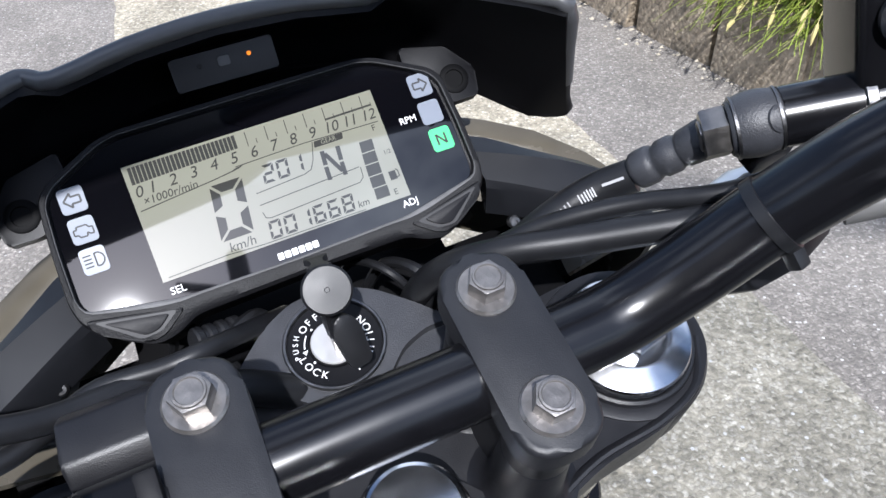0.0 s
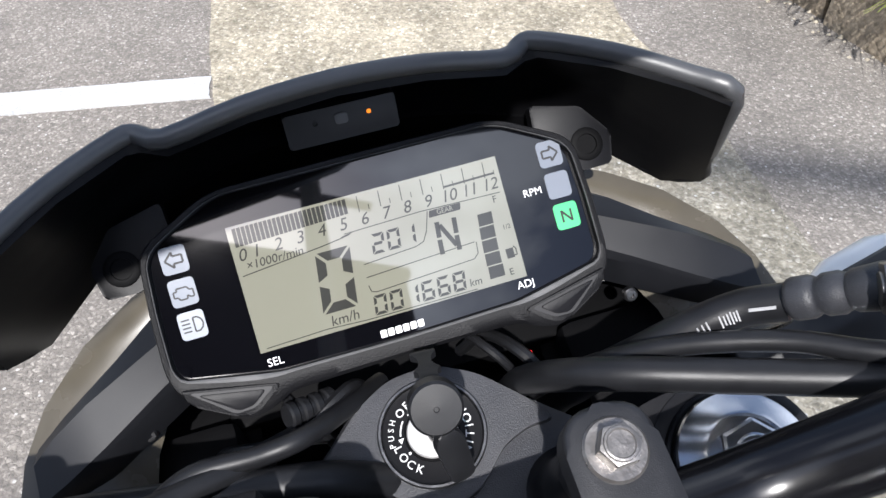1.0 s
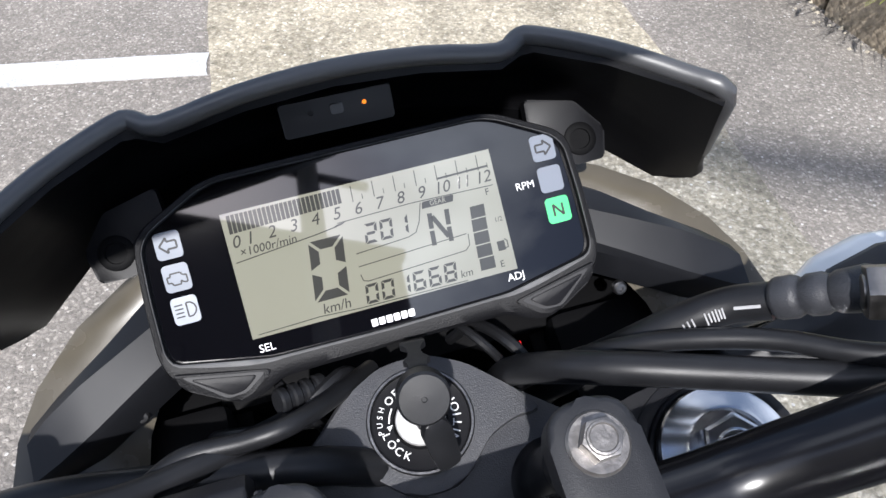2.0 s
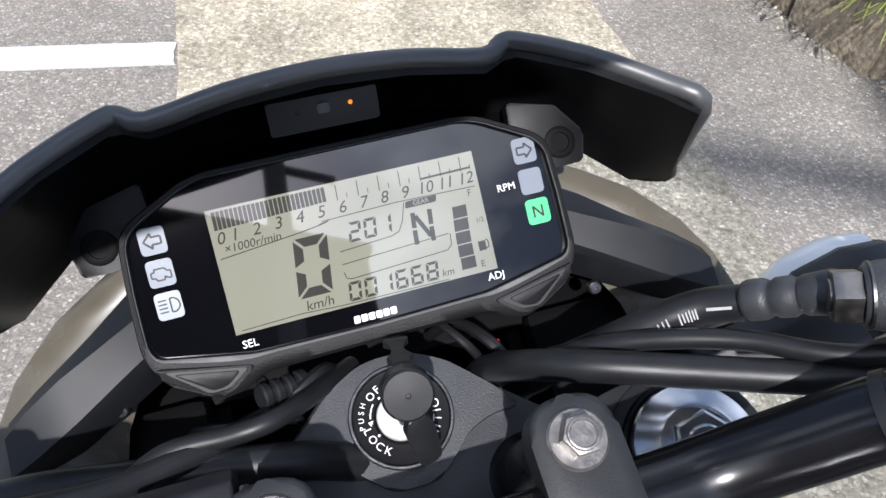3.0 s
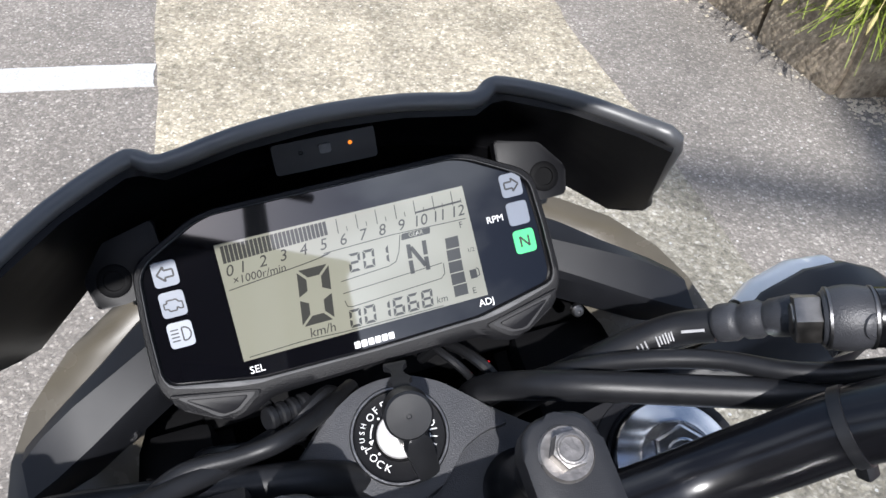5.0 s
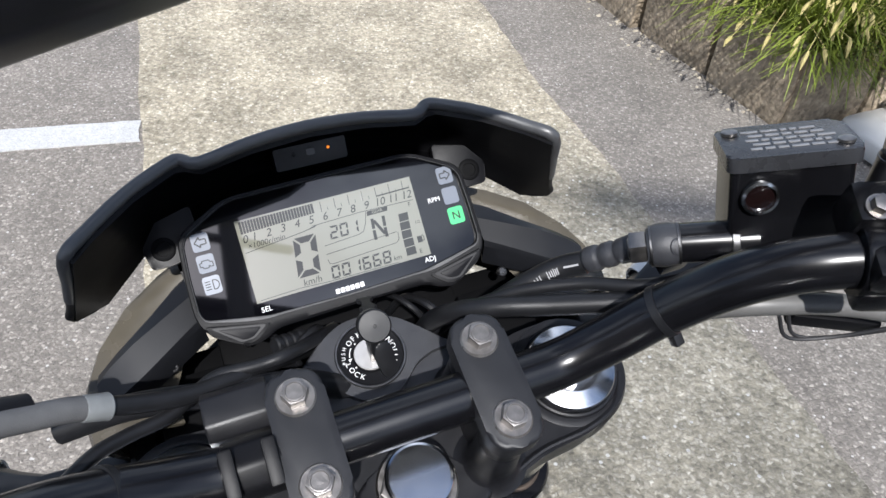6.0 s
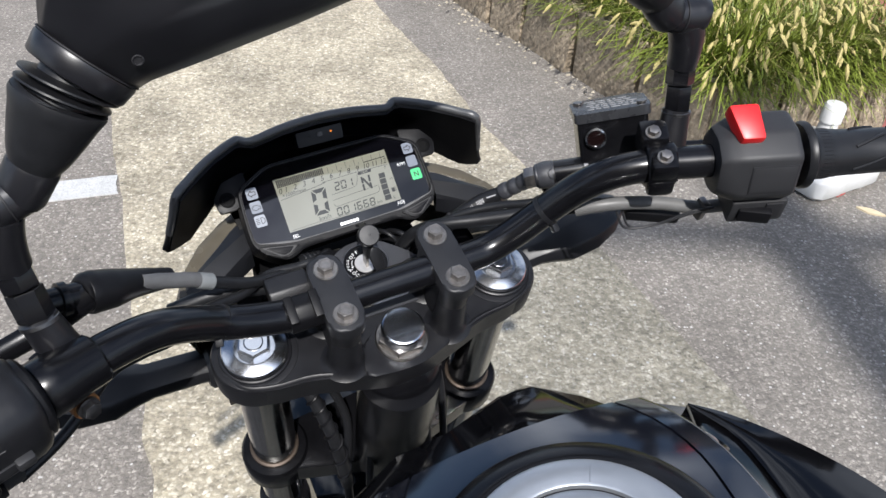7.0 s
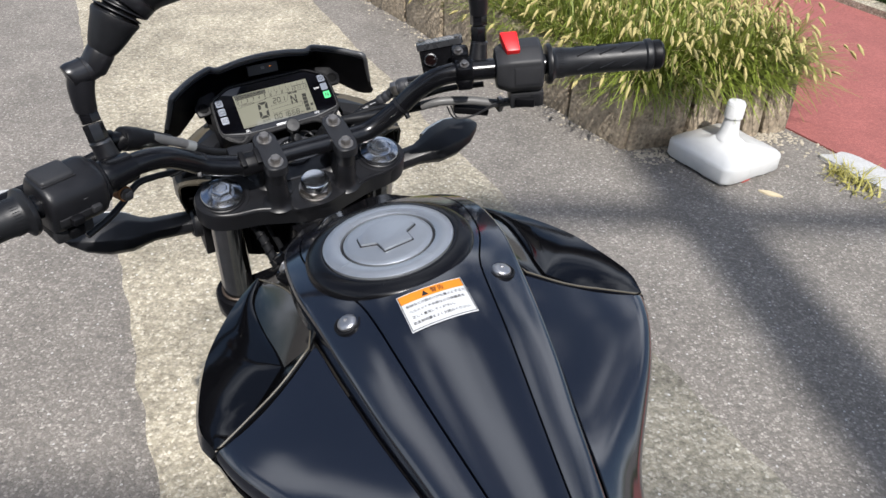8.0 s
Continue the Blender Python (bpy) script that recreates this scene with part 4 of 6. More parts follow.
dial("pump_icon", merge(poly([(43.4, -14.5), (46.2, -14.5), (46.2, -11), (43.4, -11)]), stroke([(46.2, -13.8), (47.2, -13.8), (47.2, -11.4), (46.4, -10.6)], 0.4)))


def lamp(name, x, y, mat, label):
    return dial(name, prism(rounded([(x - 4.4, y - 4.7), (x + 4.4, y - 4.7), (x + 4.4, y + 4.7), (x - 4.4, y + 4.7)], 1.7), -1.8, -1.4), mat, label)


ARROW = [(-3, 0), (-0.3, 2.7), (-0.3, 1.3), (2.8, 1.3), (2.8, -1.3), (-0.3, -1.3), (-0.3, -2.7), (-3, 0)]
lamp("turn_lamp", -66.8, 16.2, LAMP_OFF, "pale square turn lamp")
dial("arrow_icon", stroke([(-66.8 + x, 16.2 + y) for x, y in ARROW], 0.7), INK)
lamp("engine_lamp", -66.8, 4.9, LAMP_OFF, "pale square engine lamp")
dial("engine_icon", stroke([(-66.8 + x, 4.9 + y) for x, y in ((-3.2, -1.4), (-3.2, 0.6), (-2, 0.6), (-2, 1.6), (1.4, 1.6), (2.2, 0.5), (3.3, 0.5), (3.3, -2), (2.2, -2), (1.2, -1.2), (1.0, -2.4), (-1.4, -2.4), (-2, -1.4), (-3.2, -1.4))] , 0.55), INK)
lamp("beam_lamp", -66.8, -6.5, LAMP_BEAM, "pale square beam lamp")
dial("beam_icon", merge(stroke([(-66.2 + x, -6.5 + y) for x, y in ((0, 2.4), (0, -2.4), (1.4, -2.4), (2.6, -1.4), (3, 0), (2.6, 1.4), (1.4, 2.4), (0, 2.4))], 0.55), *[stroke([(-70.2, -8.5 + 1.35 * k), (-67.4, -8.5 + 1.35 * k)], 0.5) for k in range(4)]), INK)
lamp("turn_lamp", 68.2, 17.8, LAMP_OFF, "pale square turn lamp")
dial("arrow_icon", stroke([(68.2 - x, 17.8 + y) for x, y in ARROW], 0.7), INK)
lamp("rpm_lamp", 68.4, 6.2, LAMP_OFF, "pale blank square lamp")
lamp("neutral_lamp", 68.6, -5.3, LAMP_N, "lit green neutral lamp")
dial("neutral_letter", merge(stroke([(66.9, -7.5), (66.9, -3.1)], 0.8), stroke([(70.3, -7.5), (70.3, -3.1)], 0.8), stroke([(66.9, -3.2), (70.3, -7.4)], 0.8)), INK)
for txt, x, y, sz in (("SEL", -44.0, -26.3, 3.9), ("ADJ", 47.5, -25.0, 3.9), ("RPM", 58.6, 6.0, 3.8)):
    part("caption", words(txt, sz, at2(x, y, 0, -1.75)), WHITE_INK, meter, m=MM_METER)
for k in range(6):
    x = -7.2 + k * 2.7
    part("maker_mark", prism(rounded([(x, -29), (x + 2.2, -29), (x + 2.3, -26.4), (x + 0.1, -26.4)], 0.4), -1.8, -1.7), WHITE_INK, meter, m=MM_METER)
for sgn in (1, -1):
    out = rounded([(sgn * 43.5, -33.2), (sgn * 76.2, -26.2), (sgn * 73.5, -32.4), (sgn * 58.5, -40.8), (sgn * 52.5, -40.0)], 2.2, 3)
    btn = part("meter_button", prism(out, -2.4, 2.6, 0.8), FRAME, meter, m=MM_METER)
    part("button_groove", prism(rounded([(sgn * 46, -33.3), (sgn * 73.5, -27.9), (sgn * 60.4, -38.9), (sgn * 53.6, -38.6)], 1.8, 3), 2.6, 2.9), INK, btn, m=MM_METER)
    inn = rounded([(sgn * 49, -33.6), (sgn * 70.5, -29.4), (sgn * 59, -38.0), (sgn * 54.2, -37.6)], 1.5, 3)
    part("button_pad", prism(inn, 2.6, 4.0, 0.9, 3), PAD, btn, m=MM_METER)


# -- visor over the dials --
def visor_rows():
    top = [(-122, 111, 0), (-112, 121, 0), (-92, 138, -1), (-70, 151, -2), (-64, 152, -3), (-56, 148, -3), (-30, 151, 0), (0, 152.5, 1), (30, 151, 0), (56, 148, -3), (64, 152, -3), (70, 151, -2), (92, 138, -1), (112, 121, 0), (122, 111, 0)]
    low = [(-139, 123, -70), (-122, 126, -66), (-104, 138, -58), (-86, 150, -50), (-74, 156, -45), (-60, 160, -42), (-30, 166, -40), (0, 168, -39), (30, 166, -40), (60, 160, -42), (74, 156, -45), (86, 150, -50), (104, 138, -58), (122, 126, -66), (139, 123, -70)]
    rows = []
    for k in range(7):
        t = k / 6
        rows.append([Vector(p).lerp(Vector(q), t) + Vector((0, 9 * math.sin(math.pi * t) * max(0.0, 1 - (abs(p[0]) / 112.0) ** 4), 0)) for p, q in zip(top, low)])
    return rows


visor = part("visor", sheet(visor_rows(), 4.2), VISOR, bike, "satin black meter visor", m=HM)
rim = [visor_rows()[0][k] + Vector((0, 1.5, 0.3)) for k in range(15)]
part("visor_rim", sweep([visor_rows()[4][0], visor_rows()[2][0]] + rim + [visor_rows()[2][-1], visor_rows()[4][-1]], 3.4, 12, 3), RIM_SHEEN, visor, m=HM)
for sgn in (1, -1):
    pl = part("visor_bracket", prism(rounded([(sgn * 67.6, 36.9), (sgn * 86.4, 32.3), (sgn * 95.7, 20.3), (sgn * 93.3, 8.9), (sgn * 82.7, 8.7), (sgn * 65.9, 12.8)], 1.6), -15, -9, 1.0), PLASTIC, visor, m=MM_METER)
    part("bracket_bolt", lathe([(6.2, -10), (6.2, -8.5), (5.8, -8.2), (3.8, -8.2), (3.6, -8.9), (0, -8.9)], 24, Matrix.Translation((sgn * 85.4, 18.0, 0))), RECESS_SHADE, pl, m=MM_METER)
for sgn in (1, -1):
    edge = [visor_rows()[6][k if sgn < 0 else 14 - k] + Vector((0, -1.2, 0.6)) for k in range(5)]
    part("visor_lip", sweep([visor_rows()[3][0 if sgn < 0 else 14], visor_rows()[5][0 if sgn < 0 else 14]] + edge, 2.8, 10, 3), PLASTIC, visor, m=HM)
back = []
for f in range(13):
    x = -84 + 14 * f
    e = abs(x) / 84
    back.append([(x, 164 - 14 * e * e, -36 - 10 * e * e), (x, 160 - 16 * e * e, -62 - 8 * e * e), (x * 0.97, 140 - 10 * e * e, -74), (x * 0.95, 118, -80)])
part("visor_backing", sheet(back, 2.5), VISOR, visor, "matt black panel closing the visor behind the dials", m=HM)
SB = HM @ pose(-0.2, 149.5, -15.5, 55)
sensor = part("sensor_box", prism(rounded([(-19.3, -6), (19.3, -6), (19.3, 6), (-19.3, 6)], 1), -12, 0, 0.7), GREY_PLASTIC, bike, "small dark sensor box with an orange light", m=SB)
part("led", lathe([(0.8, 0), (0.7, 0.3), (0, 0.4)], 14, Matrix.Translation((9.6, 1.5, 0))), LED, sensor, "lit orange dot", m=SB)
part("push_key", prism(rounded([(-2.2, -0.4), (2.2, -0.4), (2.2, 3.2), (-2.2, 3.2)], 1), 0, 0.8, 0.2), GREY_RUBBER, sensor, m=SB)
part("pin_hole", lathe([(1.3, -0.2), (1.3, 0.25), (0.9, 0.3), (0.8, 0), (0, 0)], 16, Matrix.Translation((-9, 1.5, 0))), INK, sensor, m=SB)


# -- headlight cowl below the dials --
HC = HM @ Matrix.Translation((6, 0, 0)) @ Matrix.Diagonal((0.955, 1, 1, 1))
ARC = [(60, 158), (88, 150), (108, 141), (130, 127), (148, 107), (157, 88), (160, 70), (158, 56)]


def cowl(sgn):
    rows = []
    for grow, z in ((0.7, -92), (0.78, -84), (0.86, -77.5), (0.93, -74), (0.98, -75), (1.0, -82), (1.0, -104), (0.96, -140), (0.9, -160)):
        rows.append([(sgn * x * grow, 60 + (y - 60) * grow + (-68 - z) * 0.12, z - 0.12 * abs(x - 60)) for x, y in ARC])
    return sheet(rows, 3.0)


for sgn in (1, -1):
    part("headlight_cowl", cowl(sgn), OLIVE, bike, "olive tinted headlight cowl, tan as if mirroring pale ground", m=HC)
    panel = [[(sgn * x, y, z) for x, y, z in row] for row in (
        ((84, 139, -80), (98, 129, -79), (114, 116, -80), (134, 102, -83), (145, 95, -86)),
        ((85, 134, -76), (99, 125, -75), (115, 112, -76), (135, 99, -79), (147, 91, -83)),
        ((86, 120, -73), (103, 110, -72), (125, 99, -74), (139, 91, -77), (148, 85, -81)),
        ((88, 104, -76), (98, 97.5, -76), (121, 83, -78), (136, 75, -80), (147, 71, -83)),
        ((87.5, 101.5, -79), (97.5, 95.5, -79), (121, 81, -81), (136, 73, -83), (147.5, 69, -85)),
        ((87, 99, -94), (97, 93, -94), (121, 79, -95), (136, 71, -95), (147, 67, -96)),
        ((90, 106, -98), (98, 100, -98), (121, 88, -98), (136, 80, -98), (146, 76, -98)))]
    part("cowl_panel", sheet(panel, 2), PANEL, bike, "satin grey black cowl side panel", m=HC, sharp=24)
    # blocks added to fill the gaps, the shade there put into their black
    part("headlight_bracket", block(44, 56, 120, 6, (sgn * 92, 64, -172)), RECESS_SHADE, bike, m=HM)
    part("cowl_recess_fill", block(70, 40, 60, 3, (sgn * 98, 92, -160)), RECESS_SHADE, bike, m=HM)
    part("cowl_screw", lathe([(3.0, -2), (3.0, 0.6), (2.2, 1.4), (1.0, 1.5), (0.9, 0.8), (0, 0.8)], 20), DARK_STEEL, bike, m=HM @ along((sgn * 98, 88, -92), (0, -0.7, 0.7)))
part("headlight_housing", lathe([(40, -150), (88, -120), (104, -60), (104, 20), (95, 34), (0, 36)], 40), RECESS_SHADE, bike, "black headlight housing", m=HM @ pose(0, 100, -185, -20) @ Matrix.Diagonal((1, 0.62, 0.6, 1)))
# fill added under the dials, black like the shade in that gap
part("dial_recess_fill", block(150, 44, 50, 3, (0, 112, -150)), RECESS_SHADE, bike, m=HM)

# -- perches, switches, grips --
BD = Vector((180, -75, 30)).normalized()


def on_bar(x):
    """A place on the outer, straight part of the right bar."""
    return Vector((215, -35, 66)) + BD * (x - 215) / BD.x


def bar_frame(x, sgn=1):
    """z runs outward along the bar, x up, y ahead or so."""
    z = BD.copy()
    up = Vector((0, 0, 1))
    up = (up - z * up.dot(z)).normalized()
    m = Matrix((up, z.cross(up), z)).transposed().to_4x4()
    m.translation = on_bar(x)
    return m


def hside(name, bm, mat, parent, label="", sgn=1, fr=None):
    """A piece built on the right; sgn -1 turns it to the left."""
    if fr is not None:
        bmesh.ops.transform(bm, matrix=fr, verts=bm.verts)
    if sgn < 0:
        bmesh.ops.scale(bm, vec=(-1, 1, 1), verts=bm.verts)
        # the left end of the bent bar sits lower
        bmesh.ops.translate(bm, vec=(0, 2, -18), verts=bm.verts)
    return part(name, bm, mat, parent, label, m=HM)


def housing_rows(out, ends, round_by):
    """A switch housing round the bar: a faceted outline, drawn in to a round barrel at its ends."""
    ring = rounded(out, round_by, 4)
    rows = []
    for f, turn, z in ends:
        row = []
        for x, y in ring:
            r = math.hypot(x, y)
            row.append((x * f + (x / r * 23 - x) * turn, y * f + (y / r * 23 - y) * turn, z))
        rows.append(row)
    bm = sheet(rows, closed=True)
    bm.verts.ensure_lookup_table()
    k = len(ring)
    bm.faces.new(bm.verts[0:k])
    bm.faces.new(bm.verts[-k:])
    return bm


BOXY = [(24, -22), (27.5, 1), (21, 20), (-9, 27.6), (-20, 22), (-24, 8), (-24, -19), (0, -27)]
ROUNDED = [(28, -22), (29, 10), (20, 26), (-4, 30), (-24, 25), (-28, 8), (-28, -20), (0, -29)]
BOXY_ENDS = ((0.7, 0.3, 1), (0.86, 0.5, 1.6), (0.93, 0.6, 3.4), (0.97, 0.42, 8), (0.99, 0.16, 13), (1.0, 0.0, 18), (1.0, 0, 50), (0.985, 0, 52.5), (0.94, 0, 54.4), (0.84, 0, 55.4))
ROUND_ENDS = ((0.7, 0, -6), (0.84, 0, -4.6), (0.94, 0, -1.5), (0.99, 0, 3), (1.0, 0, 8), (1.0, 0, 48), (0.985, 0, 51.5), (0.94, 0, 54.4), (0.84, 0, 56))
for sgn in (1, -1):
    fr = bar_frame(275.5 if sgn > 0 else 287)
    g = hside("grip", lathe([(22, 0), (23.5, 2), (23.5, 5), (19, 8), (17.5, 10), (17.4, 20), (16.8, 21), (16.8, 25), (16.4, 26), (15.6, 60), (16.4, 114), (18.6, 116), (19, 119), (18.6, 122), (16.6, 123.5), (16, 124)], 40), RUBBER, bike, "black rubber grip", sgn, fr)
    hside("bar_end", lathe([(15.5, 123), (16.8, 125), (16.8, 133), (14, 136), (0, 136)], 36), PLASTIC, g, "", sgn, fr)
    hside("knurled_band", merge(*[block(0.9, 0.9, 7, 0.2, (17.1 * math.cos(0.157 * q), 17.1 * math.sin(0.157 * q), 15)) for q in range(40)]), RUBBER, g, "", sgn, fr)
    for k in range(5):
        an = radians(90 - 60 * k)
        for q in range(3):
            pts = [(16.3 * math.cos(an - 0.13 * w), 16.3 * math.sin(an - 0.13 * w), 34 + q * 26 + w * 5) for w in range(5)]
            hside("grip_rib", sweep(pts, 1.1, 6, 2), RUBBER, g, "", sgn, fr)
    fr = bar_frame(220) if sgn > 0 else bar_frame(230) @ Matrix.Diagonal((0.92, 0.92, 0.96, 1))
    sw = hside("switch_housing", housing_rows(BOXY, BOXY_ENDS, 3.4) if sgn > 0 else housing_rows(ROUNDED, ROUND_ENDS, 11.0), GREY_PLASTIC if sgn > 0 else CAST, bike, "dark grey plastic switch housing", sgn, fr)
    if sgn < 0:
        hside("housing_collar", lathe([(19, -10), (23, -9), (25, -7), (25, -3)], 32), PLASTIC, sw, "", sgn, fr)
    if sgn > 0:
        hside("switch_panel", block(20, 3, 29, 0.7), GREY_PLASTIC, sw, "", sgn, fr @ pose(4.5, 23.6, 36.5, 0, 0, -14.2))
        hside("panel_gap", block(21.8, 2, 30.8, 0.4), INK, sw, "", sgn, fr @ pose(4.5, 23.8, 36.5, 0, 0, -14.2))
        hside("housing_seam", block(52.4, 0.8, 0.9, 0.2), INK, sw, "", sgn, fr @ pose(0, 2, 50.6))
        hside("switch_lower", block(22, 34, 40, 3, (-33, 6, 37)), GREY_PLASTIC, sw, "", sgn, fr)
        wedge = block(13, 25, 18, 2.6)
        for v in wedge.verts:
            v.co = Vector((v.co.x - 0.1 * v.co.y, v.co.y, v.co.z * (1 - 0.011 * v.co.y) + 0.16 * v.co.y))
        hside("kill_switch", wedge, RED, sw, "bright red kill switch", sgn, fr @ pose(30, -3, 19, 0, 0, 17))
        rocker = hside("start_switch", block(12, 7, 23, 2.2), PLASTIC, sw, "", sgn, fr @ pose(-33, 24.5, 34, -12))
        hside("start_slot", block(16, 2, 12, 1, (-31, 23.2, 47)), INK, sw, "", sgn, fr)
    else:
        hside("beam_switch", block(10, 29, 34, 4.5, seg=3), GREY_PLASTIC, sw, "", sgn, fr @ pose(27.5, -5, 36, 0, 0, -4))
        hside("beam_gap", block(2, 30, 35, 2.0), INK, sw, "", sgn, fr @ pose(27.7, -5, 36, 0, 0, -4))
        hside("turn_slot", block(9, 2, 34, 0.6, (-6, 29.5, 34)), INK, sw, "", sgn, fr)
        hside("turn_switch", block(9, 11, 12, 2.5, (-6, 32, 36)), PLASTIC, sw, "", sgn, fr)
        hside("light_switch", block(8, 8, 10, 2, (-4, 30, 14)), GREY_PLASTIC, sw, "", sgn, fr)
        hside("switch_lower", block(18, 32, 40, 4, (-32, 6, 34)), GREY_PLASTIC, sw, "", sgn, fr)
        hside("horn_button", block(13, 8, 16, 2.5, (-30, 23, 34)), PLASTIC, sw, "", sgn, fr)
        for q in range(3):
            hside("switch_mark", block(0.5, 0.5, 4 - q, 0.0, (11 - 3 * q, 27.6, 22 + 9 * q)), GREY_RUBBER, sw, "", sgn, fr)
    fr = bar_frame(188 if sgn > 0 else 204)
    if sgn > 0:
        pc = hside("perch", lathe([(15, -10), (16, -8.5), (16, 8.5), (15, 10)], 30), SATIN, bike, "black two-piece brake perch clamp", sgn, fr)
        for name, size, at in (("clamp_half", (15, 17, 19), (8.5, 9, 0)), ("clamp_half", (15, 17, 19), (-8, 9, 0)), ("lever_boss", (23, 20, 20), (8.5, -15, -3))):
            hside(name, block(*size, 4.5, at), SATIN, pc, "", sgn, fr)
        for px, py, pz in ((16, 8.5, 0), (20, -11, -5)):
            hside("perch_bolt", merge(lathe([(5.4, 0), (5.4, 1.2), (0, 1.4)], 20), hexhead(3.9, 5)), STEEL, pc, "zinc perch bolt", sgn, fr @ along((px, py, pz), (1, 0.15, 0)))
        part("brake_lever", sweep([(178, 30, 24), (215, 22, 18), (260, 7, 20), (320, -18, 31), (392, -50, 44)], [8, 7.5, 6.5, 6, 6.5], 12, 6, 0.6), SATIN, bike, "black brake lever", m=HM)
        pipe = part("throttle_pipe", sweep([(250, -50, 20), (232, -40, 13), (210, -29, 14), (188, -20, 14), (165, -12, 12), (148, -4, 4)], 5.2, 14, 6), PIPE_GREY, bike, "grey throttle cable pipe", m=HM)
        part("pipe_clip", block(6, 10, 18, 1.5, (236, -42, 12)), STEEL, pipe, m=HM)
        box = part("brake_light_switch", block(44, 16, 10, 2), PLASTIC, bike, "black brake light switch", m=HM @ pose(208, -22, -2, 0, 2, -24))
        for q in range(2):
            part("thin_wire", sweep([(176 + 5 * q, -18, 6), (184 + 4 * q, -26, -8), (204, -34, -4), (224, -44, 16 - 3 * q), (238, -50, 22)], 1.0, 8, 6), GREY_PLASTIC, box, "thin grey wire", m=HM)
    else:
        pc = hside("perch", lathe([(13.5, -16), (15, -14.5), (15.5, -2), (17, 8), (17, 18), (15.5, 20)], 30), SATIN, bike, "black clutch perch clamp", sgn, fr)
        hside("lever_boss", block(22, 16, 24, 5, (-4, -12, 2)), SATIN, pc, "", sgn, fr)
        part("perch_bolt", merge(lathe([(6.4, -2), (6.4, 1), (0, 1)], 22), hexhead(5.2, 5.5)), DARK_STEEL, pc, "dark steel bolt head", m=HM @ along((-203, -41, 25), (0.45, -0.85, 0.3)))
        part("bolt_boss", lathe([(7.9, -18), (7.9, -2), (7.2, -1.4)], 22), RUST, pc, "rust-stained bolt boss", m=HM @ along((-203, -41, 25), (0.45, -0.85, 0.3)))
        part("clutch_lever", sweep([(-186, 22, 40), (-215, 16, 30), (-260, 2, 30), (-320, -24, 40), (-392, -58, 54)], [8, 7.5, 6.5, 6, 6.5], 12, 6, 0.6), SATIN, bike, "black clutch lever", m=HM)
    hside("bar_tie", lathe([(11.4, -2), (12.4, -1.8), (12.4, 1.8), (11.4, 2)], 24), RUBBER, bike, "black cable tie", sgn, along((122, 0, 10 if sgn > 0 else 16), (18, -3, 20)))
    hside("tie_tail", block(5, 5, 9, 1, (0, 0, 0)), RUBBER, bike, "", sgn, along((125, -11, 3 if sgn > 0 else 13), (0.2, -0.8, -0.6)))

# -- brake fluid reservoir --
RF = HM @ axes((189.6, 29, 39.6), (0.9, -0.35, 0.26), (0.32, 0.9, -0.3)) @ pose(0, 0, 3.5, -12)
res = part("fluid_reservoir", prism(rounded([(-26, -15), (26, -15), (26, 15), (-26, 15)], 4), -32, 13, 1), SATIN, bike, "black brake fluid reservoir", m=RF)
part("reservoir_lid", prism(rounded([(-28, -17), (28, -17), (28, 17), (-28, 17)], 5), 13.4, 20.5, 2), LID, res, "black lid with raised lettering", m=RF)
rnd_lid = random.Random(2)
for k in range(5):
    x = -17.0 + (k % 2) * 2
    while x < 15:
        ln = rnd_lid.uniform(2.5, 7.5)
        part("lid_lettering", block(ln, 1.5, 0.5, 0.1, (x + ln / 2, 9.5 - 4.6 * k, 20.7)), LID_TEXT, res, m=RF)
        x += ln + 1.2
for sx, sy in ((-1, -0.0), (1, 0.0)):
    part("lid_screw", lathe([(3.6, 21), (3.6, 22.2), (2.8, 22.6), (0, 22.6)], 18, Matrix.Translation((sx * 22, -sx * 9, 0))), STEEL, res, m=RF)
part("sight_glass", merge(lathe([(8, 0), (8, 2), (6.6, 2.4), (6.4, 1), (0, 1)], 28)), CHROME, res, "round sight glass", m=RF @ pose(-14, -16, 1, 90))
part("sight_window", lathe([(6.4, 1), (5, 1.4), (0, 1.6)], 24), material("sight_red", (0.006, 0.003, 0.003), 0.12), res, m=RF @ pose(-14, -16, 1, 90))
cyl = part("master_cylinder", sweep([(176, 15, 22), (160, 22, 17), (146, 28, 12.5)], 9.6, 24, 2), BAR, bike, "black brake master cylinder", m=HM)
CR = HM @ along((116.5, 47.6, -20.5), (13, -8, 17)) @ Matrix.Diagonal((0.9, 0.9, 1.28, 1))
MC = HM @ along((146, 28, 12.5), (-28, 12, -12))
MC_AT = Vector((146, 28, 12.5)) + Vector((-28, 12, -12)).normalized() * 7
part("banjo_fitting", lathe([(9, -1), (9.6, 0.6), (10.0, 2.4), (10.5, 5), (10.6, 7.4), (10.4, 10), (9.8, 12.4), (9.2, 14), (8.4, 15)], 36), CAST_GREY, cyl, "dark cast banjo fitting", m=MC)
for q in (0.4, 13.2):
    part("fitting_rim", lathe([(9.4, q - 0.6), (10.1, q - 0.4), (10.1, q + 0.4), (9.4, q + 0.6)], 36), DARK_STEEL, cyl, m=MC)
part("banjo_bolt", merge(prism([(8.4 * math.cos(k * math.pi / 3), 8.4 * math.sin(k * math.pi / 3)) for k in range(6)], 15, 23, 0.9, both=True), lathe([(5, 22), (5, 23.6), (4.2, 24), (0, 24)], 24)), STEEL, cyl, "bright zinc banjo hexagon", m=MC)
